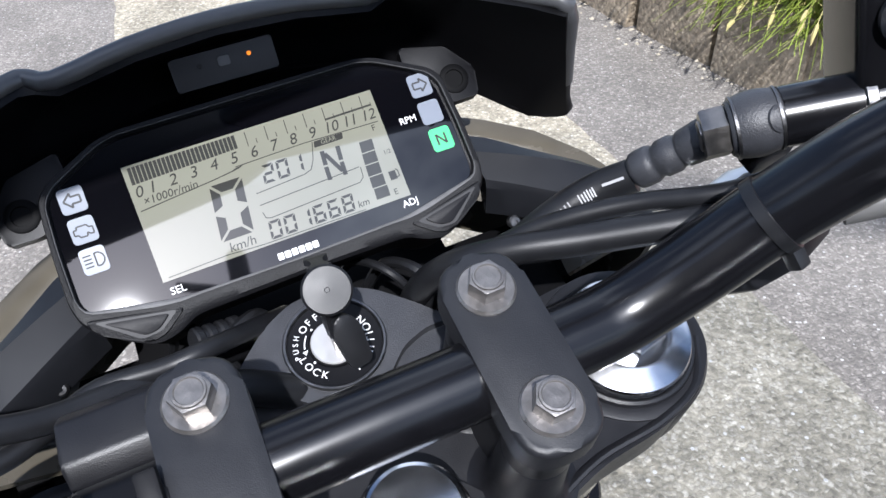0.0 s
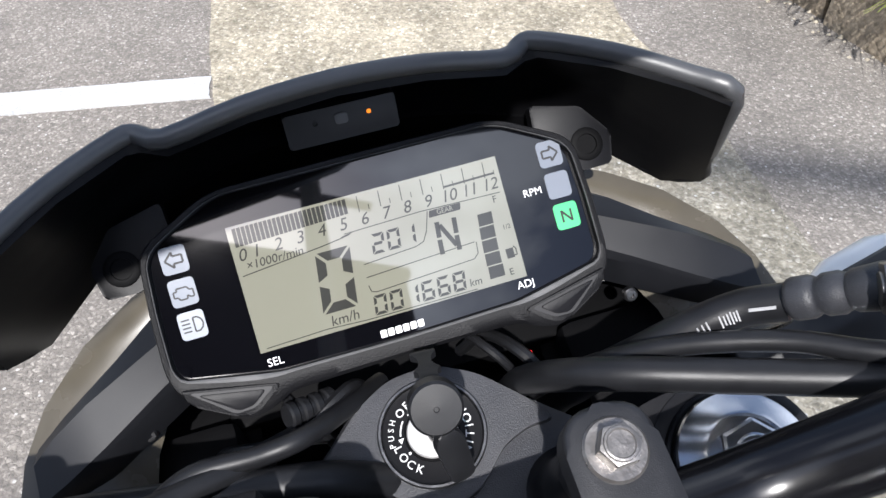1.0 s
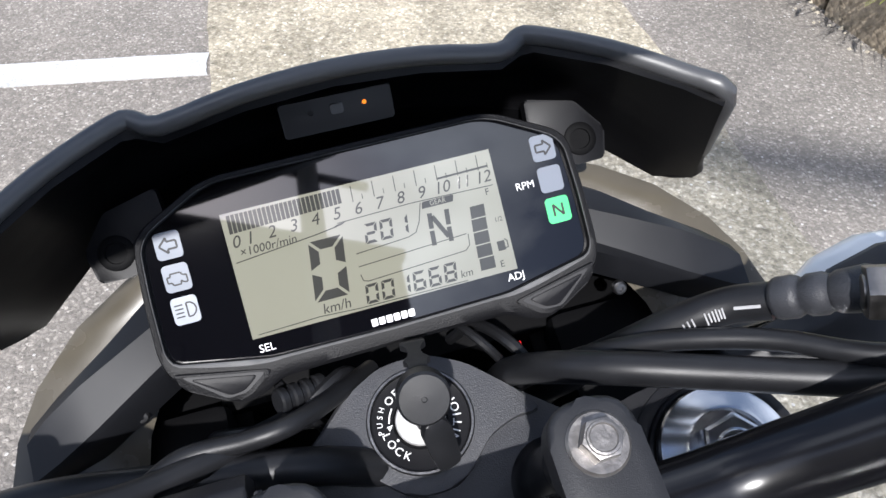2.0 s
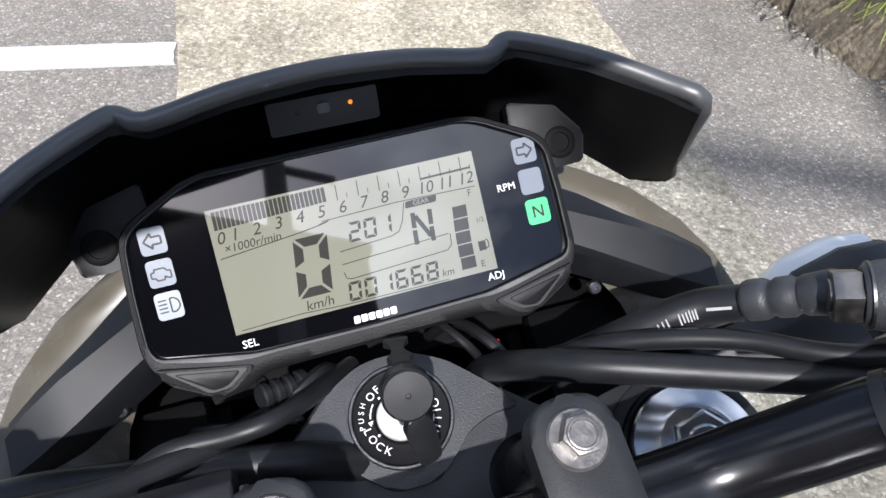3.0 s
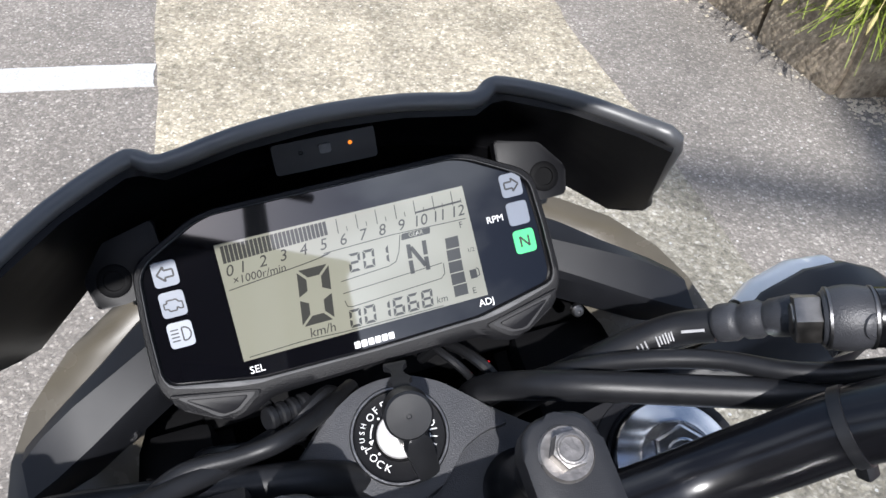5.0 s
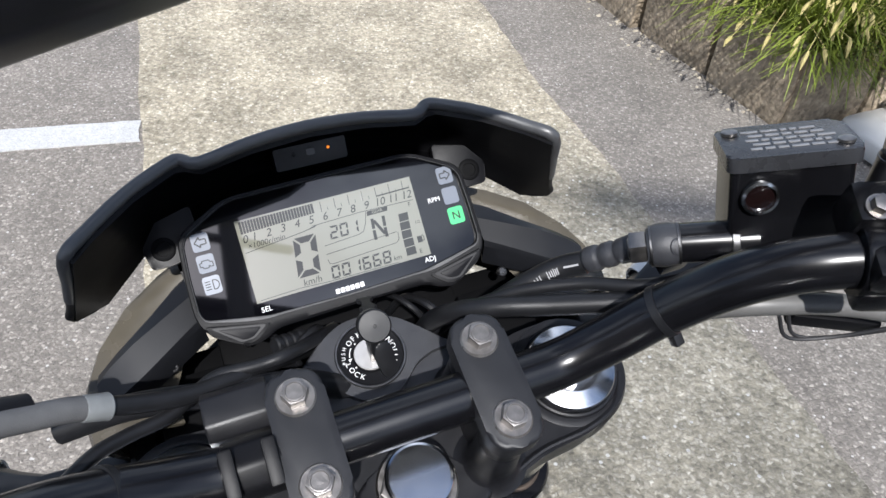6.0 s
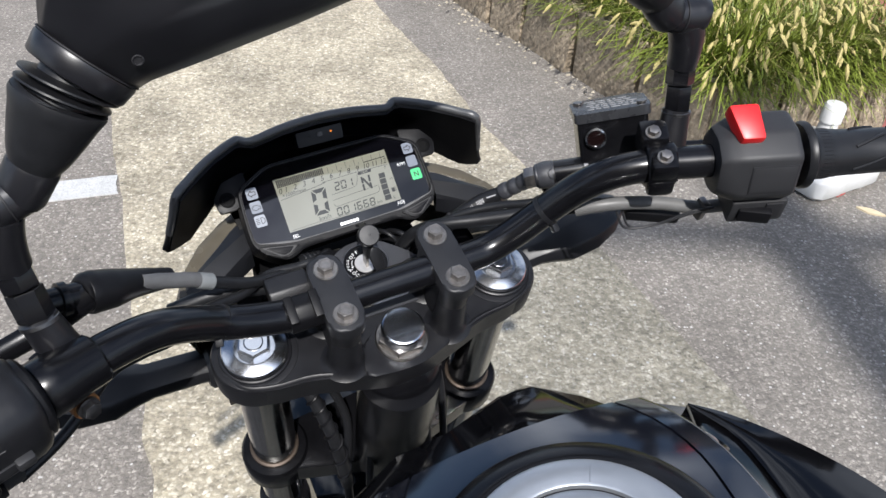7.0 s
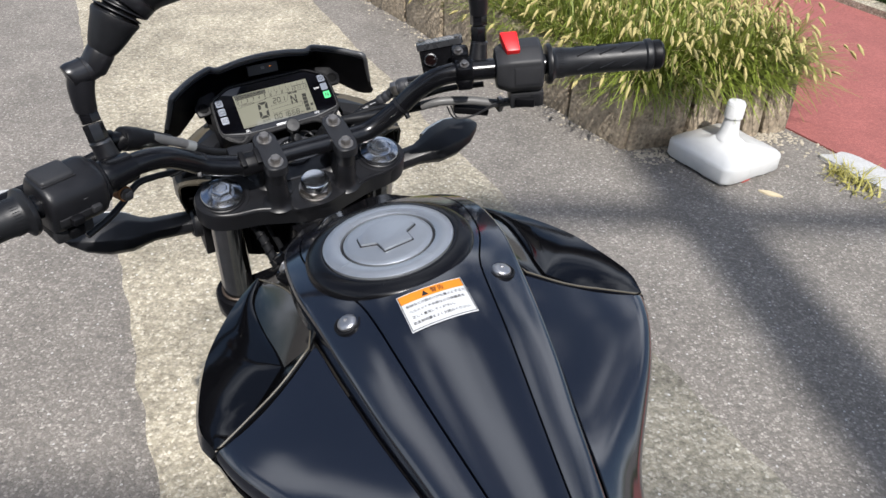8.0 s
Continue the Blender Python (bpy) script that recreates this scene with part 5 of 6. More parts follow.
part("fitting_dimple", lathe([(4.6, 8.6), (4.4, 10.6), (3.6, 11.2), (3.0, 10.4), (0, 10.2)], 24), CAST_GREY, cyl, m=HM @ along(MC_AT, (0.1, -0.62, 0.78)))
part("cylinder_ring", lathe([(9.4, -2), (10.4, -1.4), (10.4, 1.4), (9.4, 2)], 30), DARK_STEEL, cyl, m=HM @ along((167, 19, 19.2), (-28, 12, -9)))
part("cylinder_foot", block(14, 8, 12, 1.5, (146, 26, 0)), SATIN, cyl, m=HM)
part("hose_crimp", lathe([(5.6, -1), (7.2, 0), (7.6, 1), (7.6, 4.5), (7, 5.6), (6.4, 6.2), (6.4, 7), (7.3, 8), (7.4, 11.5), (6.5, 12.6), (6.3, 13.6), (7.2, 14.6), (7.6, 18), (8, 21), (7.4, 22.5)], 30), CAST_GREY, cyl, "dark crimped hose end", m=CR)
HOSE = [(116, 48, -23), (106, 52, -30), (93, 53, -37), (76, 53, -50), (60, 55, -75), (50, 55, -120), (50, 40, -300)]
hose = part("brake_hose", sweep(HOSE, 6.2, 20), RUBBER, bike, "black brake hose", m=HM)
line = curve(HOSE[:4], 24)
for k in range(12):
    p, d = Vector(line[26 + 2 * k]), Vector(line[27 + 2 * k]) - Vector(line[26 + 2 * k])
    n = Vector((0.1, -0.5, 0.86))
    n = (n - d * n.dot(d) / d.length_squared).normalized()
    if k in (0, 7, 8):
        continue
    part("hose_print", block(0.5, 4.2 - (k % 3) * 0.5, 0.3, 0.0, (0, 0, 6.25)), LETTERING, hose, m=HM @ axes(p, d, n.cross(d)))
p, d = Vector(line[12]), Vector(line[16]) - Vector(line[8])
n = Vector((0.1, -0.5, 0.86))
n = (n - d * n.dot(d) / d.length_squared).normalized()
part("hose_stripe", block(8, 1.0, 0.3, 0.0, (0, 0, 6.3)), LETTERING, hose, m=HM @ axes(p, d, n.cross(d)))

# -- cables --
for x0, y0, x1, y1, r in ((-12, 22, -34, -60, 3.5), (24, 26, 20, -74, 5), (38, 18, 44, -60, 3.5), (-46, 14, -52, -50, 4)):
    part("frame_cable", sweep([(x0, y0 + 20, -92), (x0 * 1.2, y0, -130), ((x0 + x1) / 2 + 8, (y0 + y1) / 2, -190), (x1, y1, -260), (x1 * 1.1, y1 - 50, -340)], r, 10), RUBBER, bike, "black cable down to the frame", m=HM)
wrap = [(-82, 20, -104), (-74, 0, -118), (-66, -22, -140), (-60, -44, -170), (-56, -60, -230)]
wrapped = part("wrapped_cable", sweep(wrap, 5.6, 14), RUBBER, bike, "black cable in a spiral wrap", m=HM)
way_ = [Vector(p) for p in curve(wrap, 30)]
turns = []
for k in range(len(way_) - 1):
    d = (way_[k + 1] - way_[k]).normalized()
    sx = d.orthogonal().normalized()
    turns.append(way_[k] + (sx * math.cos(k * 0.62) + d.cross(sx) * math.sin(k * 0.62)) * 6.2)
part("spiral_wrap", sweep(turns, 1.2, 6, 1), PLASTIC, wrapped, m=HM)
part("throttle_cable", sweep([(165, -12, 12), (143, 9, -8), (119, 19, -16), (90, 32, -26), (62, 44, -34), (46, 53, -48), (38, 62, -76), (34, 66, -120)], 5.5, 12), RUBBER, bike, "black throttle cable", m=HM)
part("switch_cable", sweep([(222, -20, 30), (180, 4, 14), (133, 19, -6), (110, 35, -20), (88, 45, -30), (70, 51, -41), (52, 56, -60), (40, 60, -90)], 3.5, 12), RUBBER, bike, "black wiring sleeve", m=HM)
sleeve = part("clutch_cable", sweep([(-160, 34, 22), (-142, 39, 6), (-130, 42, -4), (-118, 43.5, -15)], 5.4, 14), GREY_RUBBER, bike, "grey clutch cable sleeve", m=HM)
part("ferrule", lathe([(5.4, -8), (5.7, -7.4), (5.9, 0), (6.1, 3), (5.2, 4)], 24), material("pale_ferrule", (0.15, 0.158, 0.16), 0.36, vary=0.2, scale=200), sleeve, "pale end ferrule", m=HM @ along((-120, 43.2, -13), (12, 1.6, -11)))
part("inner_cable", sweep([(-118, 43.5, -15), (-104, 45, -27), (-85, 48, -40), (-50, 60, -60), (-20, 80, -100)], 4.4, 12), RUBBER, sleeve, "black inner cable", m=HM)
part("adjuster_boot", sweep([(-192, 26, 37), (-190, 27, 36), (-186, 28, 34), (-176, 31, 28), (-165, 35.6, 20.4), (-152, 41, 9.6), (-142, 44, 3)], [9, 12.6, 13.4, 12.4, 9.8, 8, 6.6], 20), PLASTIC, bike, "black rubber adjuster boot", m=HM)
part("cable_adjuster", merge(sweep([(-216, 20, 47), (-190, 27, 36)], 8.4, 18, 2), lathe([(8, 0), (10.5, 0.6), (10.5, 5), (8, 5.6)], 24, along((-204, 23.2, 42), (26, 7, -11)))), SATIN, bike, "black knurled cable adjuster", m=HM)
part("wiring_sleeve", sweep([(-250, -54, -4), (-228, -42, -2), (-210, -28, 0), (-190, -14, 8), (-170, -6, 4), (-150, 2, -4), (-129.4, 24.7, -20.0), (-116.3, 33.6, -30.0), (-99.9, 39.8, -38.0), (-88.1, 47.5, -43.0), (-73.8, 56.1, -47.0), (-53.4, 56.7, -50.0), (-36.1, 60.3, -54.0), (-10, 80, -84)], 3.5, 12), RUBBER, bike, "black wiring sleeve", m=HM)
part("wiring_loom", sweep([(-150, 58, -60), (-117, 56, -52), (-80, 51, -54), (-37, 45, -58), (-10, 40, -80)], 6.5, 12), RUBBER, bike, "black taped wiring loom", m=HM)
loom_boot = lathe([(7.5, -14), (9, -13), (9, -10), (7.4, -9), (7.4, -7), (9, -6), (9, -3), (7.4, -2), (7.4, 0), (9, 1), (9, 4), (7.4, 5), (7.4, 7), (9, 8), (9, 12), (6, 14)], 24)
part("ribbed_boot", loom_boot, RUBBER, bike, "black ribbed wiring boot under the dials", m=HM @ along((-36, 73, -69), (0.75, 0.2, -0.4)) @ Matrix.Diagonal((0.55, 0.55, 0.7, 1)))
for x0, y0, x1, y1, z1, r in ((-58, 62, -20, 78, -74, 2.6), (-70, 70, -34, 66, -88, 2.2), (-50, 92, -30, 62, -100, 2.0), (34, 86, 52, 60, -92, 2.4), (22, 92, 40, 66, -84, 1.8)):
    part("thin_wire", sweep([(x0 - 8, y0 + 6, -112), (x0, y0, -84), ((x0 + x1) / 2, (y0 + y1) / 2 - 4, -70), (x1, y1, z1), (x1 + 6, y1 + 2, z1 - 40)], r, 8), RUBBER, bike, "thin black wire under the dials", m=HM)
part("wire_joint", block(5, 3, 3, 0.8, (46, 73, -83)), RED, bike, "small red wire joint", m=HM)
clip = [(-12, -9), (-12, 3), (-6, 8), (7, 8), (12, 3), (12, -9)]
cc = part("cable_clip", prism(rounded(clip, 1.2, 2), -15, 15, 1.2, 2, both=True), CAST, bike, "dark grey cable clip", m=HM @ axes((-68, 31, -34), (0, 1, 0), (0, 0, 1)))
part("clip_mouth", block(3, 11, 10, 1, (-50, 31, -32)), INK, cc, m=HM)
octagon = rounded([(13.6 * math.cos(radians(45 * k + 10)), 13.6 * math.sin(radians(45 * k + 10))) for k in range(8)], 2, 2)
band = part("bar_band", prism(octagon, -12, 12, 1.0, 2, both=True), PLASTIC, bike, "black plastic clip round the handlebar", m=HM @ along((-66, 0, -20), (1, 0, 0)))
for x in (-75.5, -58):
    part("clip_tab", block(6, 20, 4, 1.2), PLASTIC, band, m=HM @ pose(x, -4, -6.8, 14))


# -- mirrors --
def bar_mirror(sgn, base, nut0, nut1):
    sh = Vector(nut1) - Vector((sgn * 213.3, 17, 92))

    def q(x, y, z):
        return Vector((sgn * x, y, z)) + sh

    def way(x, y, z):
        return Vector((-sgn * x, y, z)).normalized()

    st = part("mirror", sweep([base, nut0], [12.0, 10.0], 24, 2), MIRROR_BLACK, bike, "black bar mirror on a jointed stem", m=HM)
    d = Vector(nut1) - Vector(nut0)
    ln = d.length
    hexa = [(9.8 * math.cos(k * math.pi / 3), 9.8 * math.sin(k * math.pi / 3)) for k in range(6)]
    at = HM @ along(nut0, d)
    part("nut_washer", lathe([(9, -4), (10.6, -3.4), (10.6, -1.2), (9, 0)], 28), DARK_STEEL, st, m=at)
    part("stem_nut", prism(hexa, 0, ln * 0.55, 0.9, both=True), BAR, st, m=at)
    part("lock_nut", prism([(y * 1.04, x * 1.04) for x, y in hexa[::-1]], ln * 0.58, ln + 1, 0.9, both=True), BAR, st, m=at)
    elbow = merge(sweep([q(213.3, 17, 92), q(212.8, 19, 102), q(211, 22.5, 115), q(208, 25, 124)], [10.6, 11.2, 12.4, 12.6], 24, 3),
                  sweep([q(219.5, 22.6, 129.5), q(217.6, 23.2, 129.6), q(208, 26, 128.4), q(194, 30, 129.6)], [9.6, 11.4, 12.4, 11.6], 24, 3))
    part("elbow", elbow, MIRROR_BLACK, st, m=HM)
    part("joint_seam", lathe([(12.4, -0.5), (12.9, -0.3), (12.9, 0.3), (12.4, 0.5)], 30), INK, st, m=HM @ along(q(203, 27.4, 128.8), way(13, 4, 1)))
    part("collar", sweep([q(196, 29.4, 127.6), q(195, 29.8, 128.8), q(184.6, 33.6, 141), q(183.4, 34, 142.4)], [11.6, 12.9, 13.1, 12.2], 26, 2), MIRROR_BLACK, st, m=HM)
    part("boot", sweep([q(184, 33.8, 141.8), q(183, 34.2, 143), q(176, 37.6, 151.6), q(163.6, 44, 167.2), q(162.6, 44.6, 168.4), q(163, 44.4, 168)], [11.6, 12.9, 17, 22.6, 21.6, 14], 30, 3), RUBBER, st, m=HM)
    ax = way(0.62, 0.4, 0.68)
    for k in range(2):
        part("bellows_ring", lathe([(14.5, -2.2), (21.4 + k, -0.6), (22.6 + k, 0), (22.4 + k, 0.9), (14.5, 2.6)], 34), RUBBER, st, m=HM @ along(q(160.4 - 3.9 * k, 46.2 + 2.2 * k, 170 + 2.5 * k), ax))
    part("bellows_core", sweep([q(164, 44, 166), q(152, 51.6, 175.2)], 16, 24, 2), RUBBER, st, m=HM)
    b = way(0.74, 0.37, 0.56)
    part("neck", lathe([(18, -1.5), (23.6, -0.6), (24.4, 0.4), (25.6, 9.2), (25.2, 10.4), (23, 11)], 44), MIRROR_BLACK, st, m=HM @ along(q(152.8, 51, 174.6), b))
    # the shell grows out of the neck's round end into a long folded back
    c = q(144.6, 55, 180.6)
    dn = way(0.67, -0.5, -0.56)
    near = b.cross(dn)
    near = near if near.y < 0 else -near
    e = way(0.97, 0.03, 0.2)
    turn = [0, 35, 90, 150, 190, 235, 300]
    rows = []
    for grow in (0.92, 0.985, 1.0):
        ring = [c + (dn * math.cos(radians(a)) + near * math.sin(radians(a))) * 25.7 * grow + b * (grow - 0.92) * 14 for k in range(7) for a in [turn[k] - 7, turn[k] - 2, turn[k] + 2, turn[k] + 7]]
        rows.append(ring)
    full = [q(124, 44, 166.5), q(124, 32, 184), q(131, 29.5, 210), q(150, 44, 236), q(153, 62, 250), q(145, 92, 232), q(128, 78, 172)]
    core = sum(full, Vector()) / 7
    for s0, f in ((4, 1.0), (34, 1.02), (80, 1.03), (128, 1.0), (148, 0.82), (156, 0.5)):
        pts = [core + (p - core) * f + e * s0 for p in full]
        row = []
        for k in range(7):
            a, p, z = pts[k - 1], pts[k], pts[(k + 1) % 7]
            for w0, w1 in ((0.24, 0), (0.08, 0.02), (0.02, 0.08), (0, 0.24)):
                row.append(p + (a - p) * w0 + (z - p) * w1)
        rows.append(row)
    bm = sheet(rows, closed=True)
    bm.verts.ensure_lookup_table()
    k = len(rows[0])
    bm.faces.new(bm.verts[0:k])
    bm.faces.new(bm.verts[-k:])
    hd = part("mirror_head", bm, MIRROR_BLACK, st, m=HM, sharp=50)
    part("head_seam", lathe([(25.2, -0.4), (25.9, -0.2), (25.9, 0.3), (25.2, 0.5)], 44), INK, hd, m=HM @ along(c + b * 0.2, b))
    part("drain_hole", lathe([(1.9, -0.3), (2.7, 0.6), (2.9, 1.3), (2.3, 1.5), (2.0, 0.7), (0, 0.7)], 24), INK, hd, m=HM @ along(q(124.2, 30.9, 194), way(-0.02, -0.96, 0.2)))
    gl = [core + (p - core) * 0.9 + e * 80 for p in full[4:6]]
    mid = (gl[0] + gl[1]) / 2
    up = (gl[0] - gl[1]).normalized()
    out = e.cross(up)
    out = out if out.y > 0 else -out
    m = Matrix((e, up, out)).transposed().to_4x4()
    m.translation = mid + out * 5
    part("mirror_glass", prism(rounded([(-62, -9), (62, -9), (62, 9), (-62, 9)], 8), 0, 0.8), CHROME, hd, m=HM @ m)


bar_mirror(-1, (-206, -12, 42), (-210.8, -2, 66.9), (-213.3, 17, 92))
bar_mirror(1, (222, 0, 44), (227.5, 13, 68), (230, 28, 97))


# -- turn signals --
FACETS = [(0.0, 1.0), (0.75, 0.72), (1.0, 0.0), (0.7, -0.7), (0.0, -0.9), (-0.75, -0.6), (-1.0, 0.05), (-0.8, 0.66)]


def signal(sgn):
    rows = []
    for x, c, hy, hz in ((128, 58, 15, 15), (146, 58, 15, 15), (184, 57, 15.5, 14.5), (196, 58, 20, 17), (214, 60, 29, 22), (240, 63, 31, 23), (264, 66, 25, 17), (280, 68, 13, 9), (287, 69, 4, 3)):
        rows.append([(sgn * x, c + hy * u, -158 + (x - 128) * 0.16 + hz * v) for u, v in rounded([(u, v) for u, v in FACETS], 0.12, 2)])
    k = len(rows[0])
    bm = sheet(rows, closed=True)
    bm.verts.ensure_lookup_table()
    bm.faces.new(bm.verts[0:k])
    bm.faces.new(bm.verts[-k:])
    return bm


for sgn in (1, -1):
    ind = part("turn_signal", signal(sgn), SIGNAL, bike, "black turn signal on a thick stalk", m=HM, sharp=24)
    rows = []
    for x, c, hy, hz in ((204, 62, 25, 20), (216, 64, 30, 22.5), (240, 67, 31.5, 23), (260, 69.5, 26, 18)):
        rows.append([(sgn * x, c + hy * math.cos(a), -158 + (x - 128) * 0.16 + hz * math.sin(a) * 0.8) for a in [radians(-60 + 10 * k) for k in range(12)]])
    part("signal_lens", sheet(rows, 1.5), CLEAR_LENS, ind, "clear front lens", m=HM)
    part("signal_collar", lathe([(17, -7), (20, -4), (20, 4), (17, 7)], 24), RUBBER, ind, m=HM @ along((sgn * 132, 58, -158), (sgn, 0, 0.1)))
    part("signal_bracket", prism(rounded([(-20, -46), (14, -50), (24, 12), (6, 42), (-16, 36)], 6), -5, 5, 1.5), PLASTIC, bike, m=HM @ along((sgn * 124, 52, -158), (sgn, 0, 0), (0, 0, 1)))


# -- tank and shrouds --
TK = TM @ pose(-2, -13, 11)
# stations: y, half width of the seam, of the ridge, ridge height, widest half width, its height, crown height
ST = [(95, 40, 66, -30, 92, -96, -10), (70, 60, 82, -12, 122, -90, 2), (35, 78, 95, 2, 150, -76, 13), (0, 84, 101, 10, 176, -60, 22), (-50, 78, 101, 15, 198, -48, 31), (-78, 68, 97, 15, 203, -45, 35), (-100, 55, 93, 13, 204, -44, 36),
      (-135, 49.5, 88, 8, 200, -43, 33), (-170, 45.5, 82, 2, 186, -44, 26), (-210, 40, 74.5, -6, 160, -47, 15), (-250, 34, 65, -14, 127, -52, 5), (-290, 28, 56.5, -21, 95, -58, -5), (-340, 21, 46, -32, 74, -72, -16), (-420, 18, 40, -54, 68, -100, -38), (-480, 16, 36, -78, 66, -124, -66)]
ST_Y = np.array([s[0] for s in ST][::-1], float)
ST_V = np.array([s[1:] for s in ST][::-1], float)


def station(y):
    near = np.clip(np.linspace(y - 20, y + 20, 15), -480, 95)
    wt_ = np.cos(np.linspace(-1.4, 1.4, 15))
    return [float(np.sum(np.interp(near, ST_Y, ST_V[:, c]) * wt_) / np.sum(wt_)) for c in range(6)]


def seam(y):
    return station(y)[0]


def ridge(y):
    return station(y)[1]


def crown(y, x):
    """Height of the tank's top between its two ridges."""
    sx, rx, ru, ox, ou, cu = station(y)
    return cu - (cu - ru) * (abs(x) / rx) ** 2.2


def step(y):
    """Depth of the groove between the cover strip and the tank's side."""
    return min(25.0, max(8.0, 25 + (y + 130) * 0.1))


def side_point(y, f):
    """f 0 at the groove beside the ridge, 1 at the widest line, 2 low on the side."""
    sx, rx, ru, ox, ou, cu = station(y)
    x0, u0 = rx + 4.5, ru - step(y)
    if f <= 1:
        return Vector((x0 + (ox - x0) * f, y, u0 + (ou - u0) * (0.72 * f + 0.28 * f ** 3)))
    g = f - 1
    return Vector((ox + 7 * math.sin(math.pi * min(1, g * 1.6)) - 0.2 * ox * g * g, y, ou - 14 * g - 96 * g ** 1.6))


def top_skin(edges, y0, y1, n, sgn=1, thick=3.0, m=10):
    """Part of the top; edges(y) gives its inner and outer half width."""
    rows = []
    for k in range(n):
        y = y0 + (y1 - y0) * k / (n - 1)
        a, b = edges(y)
        xs = [a + (b - a) * i / m for i in range(m + 1)]
        row = [(sgn * x, y, crown(y, x)) for x in xs]
        last = row[-1]
        rows.append(row + [(last[0] + sgn * 1.2, y, last[2] - 1.4), (last[0] + sgn * 2.0, y, last[2] - 4), (last[0] + sgn * 3.0, y, last[2] - step(y) - 3)])
    return sheet(rows, thick)


def shroud(sgn):
    """Folded side shroud in front of the tank: an inner facet, a hollow outer facet, a side and an upturned back rim."""
    flip = Matrix.Diagonal((-sgn, 1, 1, 1))
    tip, end = (-126, 66, -46), (-201, -137, -46)

    def chain(pts, n):
        c = curve(pts, 12)
        return [c[round(k * (len(c) - 1) / n)] for k in range(n + 1)]

    n = 16
    inner = chain([tip, (-107, 18, -28), (-95, -42, -10), (-96, -70, -8), (-104, -94, -11)], n)
    crease = chain([tip, (-140, 30, -46), (-139, -14, -44), (-133, -56, -40), (-131, -80, -38)], n)
    back = chain([(-131, -80, -38), (-160, -104, -48), (-184, -124, -50), end], n)
    rim = chain([(-104, -94, -11), (-137, -110, -27), (-168, -124, -36), (-188, -132, -42), end], n)
    fold = crease + back[1:]
    outer = chain([tip, (-148, 48, -49), (-172, 16, -50), (-194, -24, -52), (-207, -72, -53), (-210, -106, -51), end], 2 * n)
    lip = sheet([[(-ridge(p.y) + 4, p.y, crown(p.y, ridge(p.y)) - 3), p - Vector((0, 0, 1))] for p in inner], 1.5)
    facet = sheet([[a.lerp(b, t) + Vector((0, 0, -1.5 * math.sin(math.pi * t))) for a, b in zip(inner, crease)] for t in (0, 0.06, 0.25, 0.5, 0.75, 0.94, 1)], 2.5)
    body = part("tank_shroud", facet, GLOSS, bike, "gloss black folded tank shroud", m=TK @ flip)
    part("inner_lip", lip, GLOSS, body, m=TK @ flip)
    bowl = [[a.lerp(b, t) + Vector((0, 0, 2 * math.sin(math.pi * t) * min(1.0, (a - b).length / 40))) for a, b in zip(fold, outer)] for t in (0, 0.03, 0.1, 0.25, 0.4, 0.55, 0.7, 0.85, 0.94, 1)]
    part("outer_facet", sheet(bowl, 2.5), GLOSS, body, m=TK @ flip)
    low = chain([(-124, 66, -60), (-148, 84, -100), (-180, 52, -101), (-206, 4, -101), (-215, -50, -98), (-213, -100, -90), (-203, -135, -68)], 2 * n)
    base = [Vector((p.x * 0.9, p.y + 10, -190)) for p in low]
    part("side_facet", sheet([outer, [a.lerp(b, 0.12) + Vector((-1.5, 0, 0.5)) for a, b in zip(outer, low)], [a.lerp(b, 0.5) + Vector((-5, 2, 0)) for a, b in zip(outer, low)], low, [a.lerp(b, 0.35) + Vector((-3, 0, 0)) for a, b in zip(low, base)], base], 2.5), GLOSS, body, m=TK @ flip)
    seat_of_rim = [b.lerp(r, 0.5) + Vector((0, 2, -1.5)) for b, r in zip(back, rim)]
    flange = sheet([back, seat_of_rim, rim, [p + Vector((0.5, -2.5, -0.5)) for p in rim], [p + Vector((1, -4, -4)) for p in rim], [p + Vector((3, -3, -22)) for p in rim]], 1.5)
    part("back_rim", flange, GLOSS, body, m=TK @ flip)
    # bead added along the edges, its olive tan painting their brownish highlight
    part("shroud_edge_glint", sweep(inner + rim[1:], 1.0, 8, 1), OLIVE, body, m=TK @ flip)


cover = []
for k in range(46):
    y = 60 - 540 * k / 45
    w = seam(y) - 0.9
    row = [(w * i / 10, y, crown(y, w * i / 10)) for i in range(-10, 11)]
    cover.append([(-w, y, row[0][2] - 6), (-w - 0.1, y, row[0][2] - 1)] + row + [(w + 0.1, y, row[-1][2] - 1), (w, y, row[-1][2] - 6)])
under = []
for k in range(24):
    y = 58 - 534 * k / 23
    row = [(x, y, crown(y, x) - 9) for x in (0, seam(y))] + [(ridge(y) - 7, y, crown(y, ridge(y)) - 34)] + [side_point(y, f) * 0.96 + Vector((0, 0.04 * y, -16)) for f in (0.3, 0.6, 1, 1.5, 2)]
    if y > -136:
        row[3:] = [(ridge(y) - 6, y, -30 - 18 * q) for q in range(1, 6)]
    row = [tuple(p) for p in row]
    under.append([(-x, y, u) for x, y, u in row[:0:-1]] + row)
part("fuel_tank", sheet(under, 2), PLASTIC, bike, "black fuel tank under its covers", m=TK)
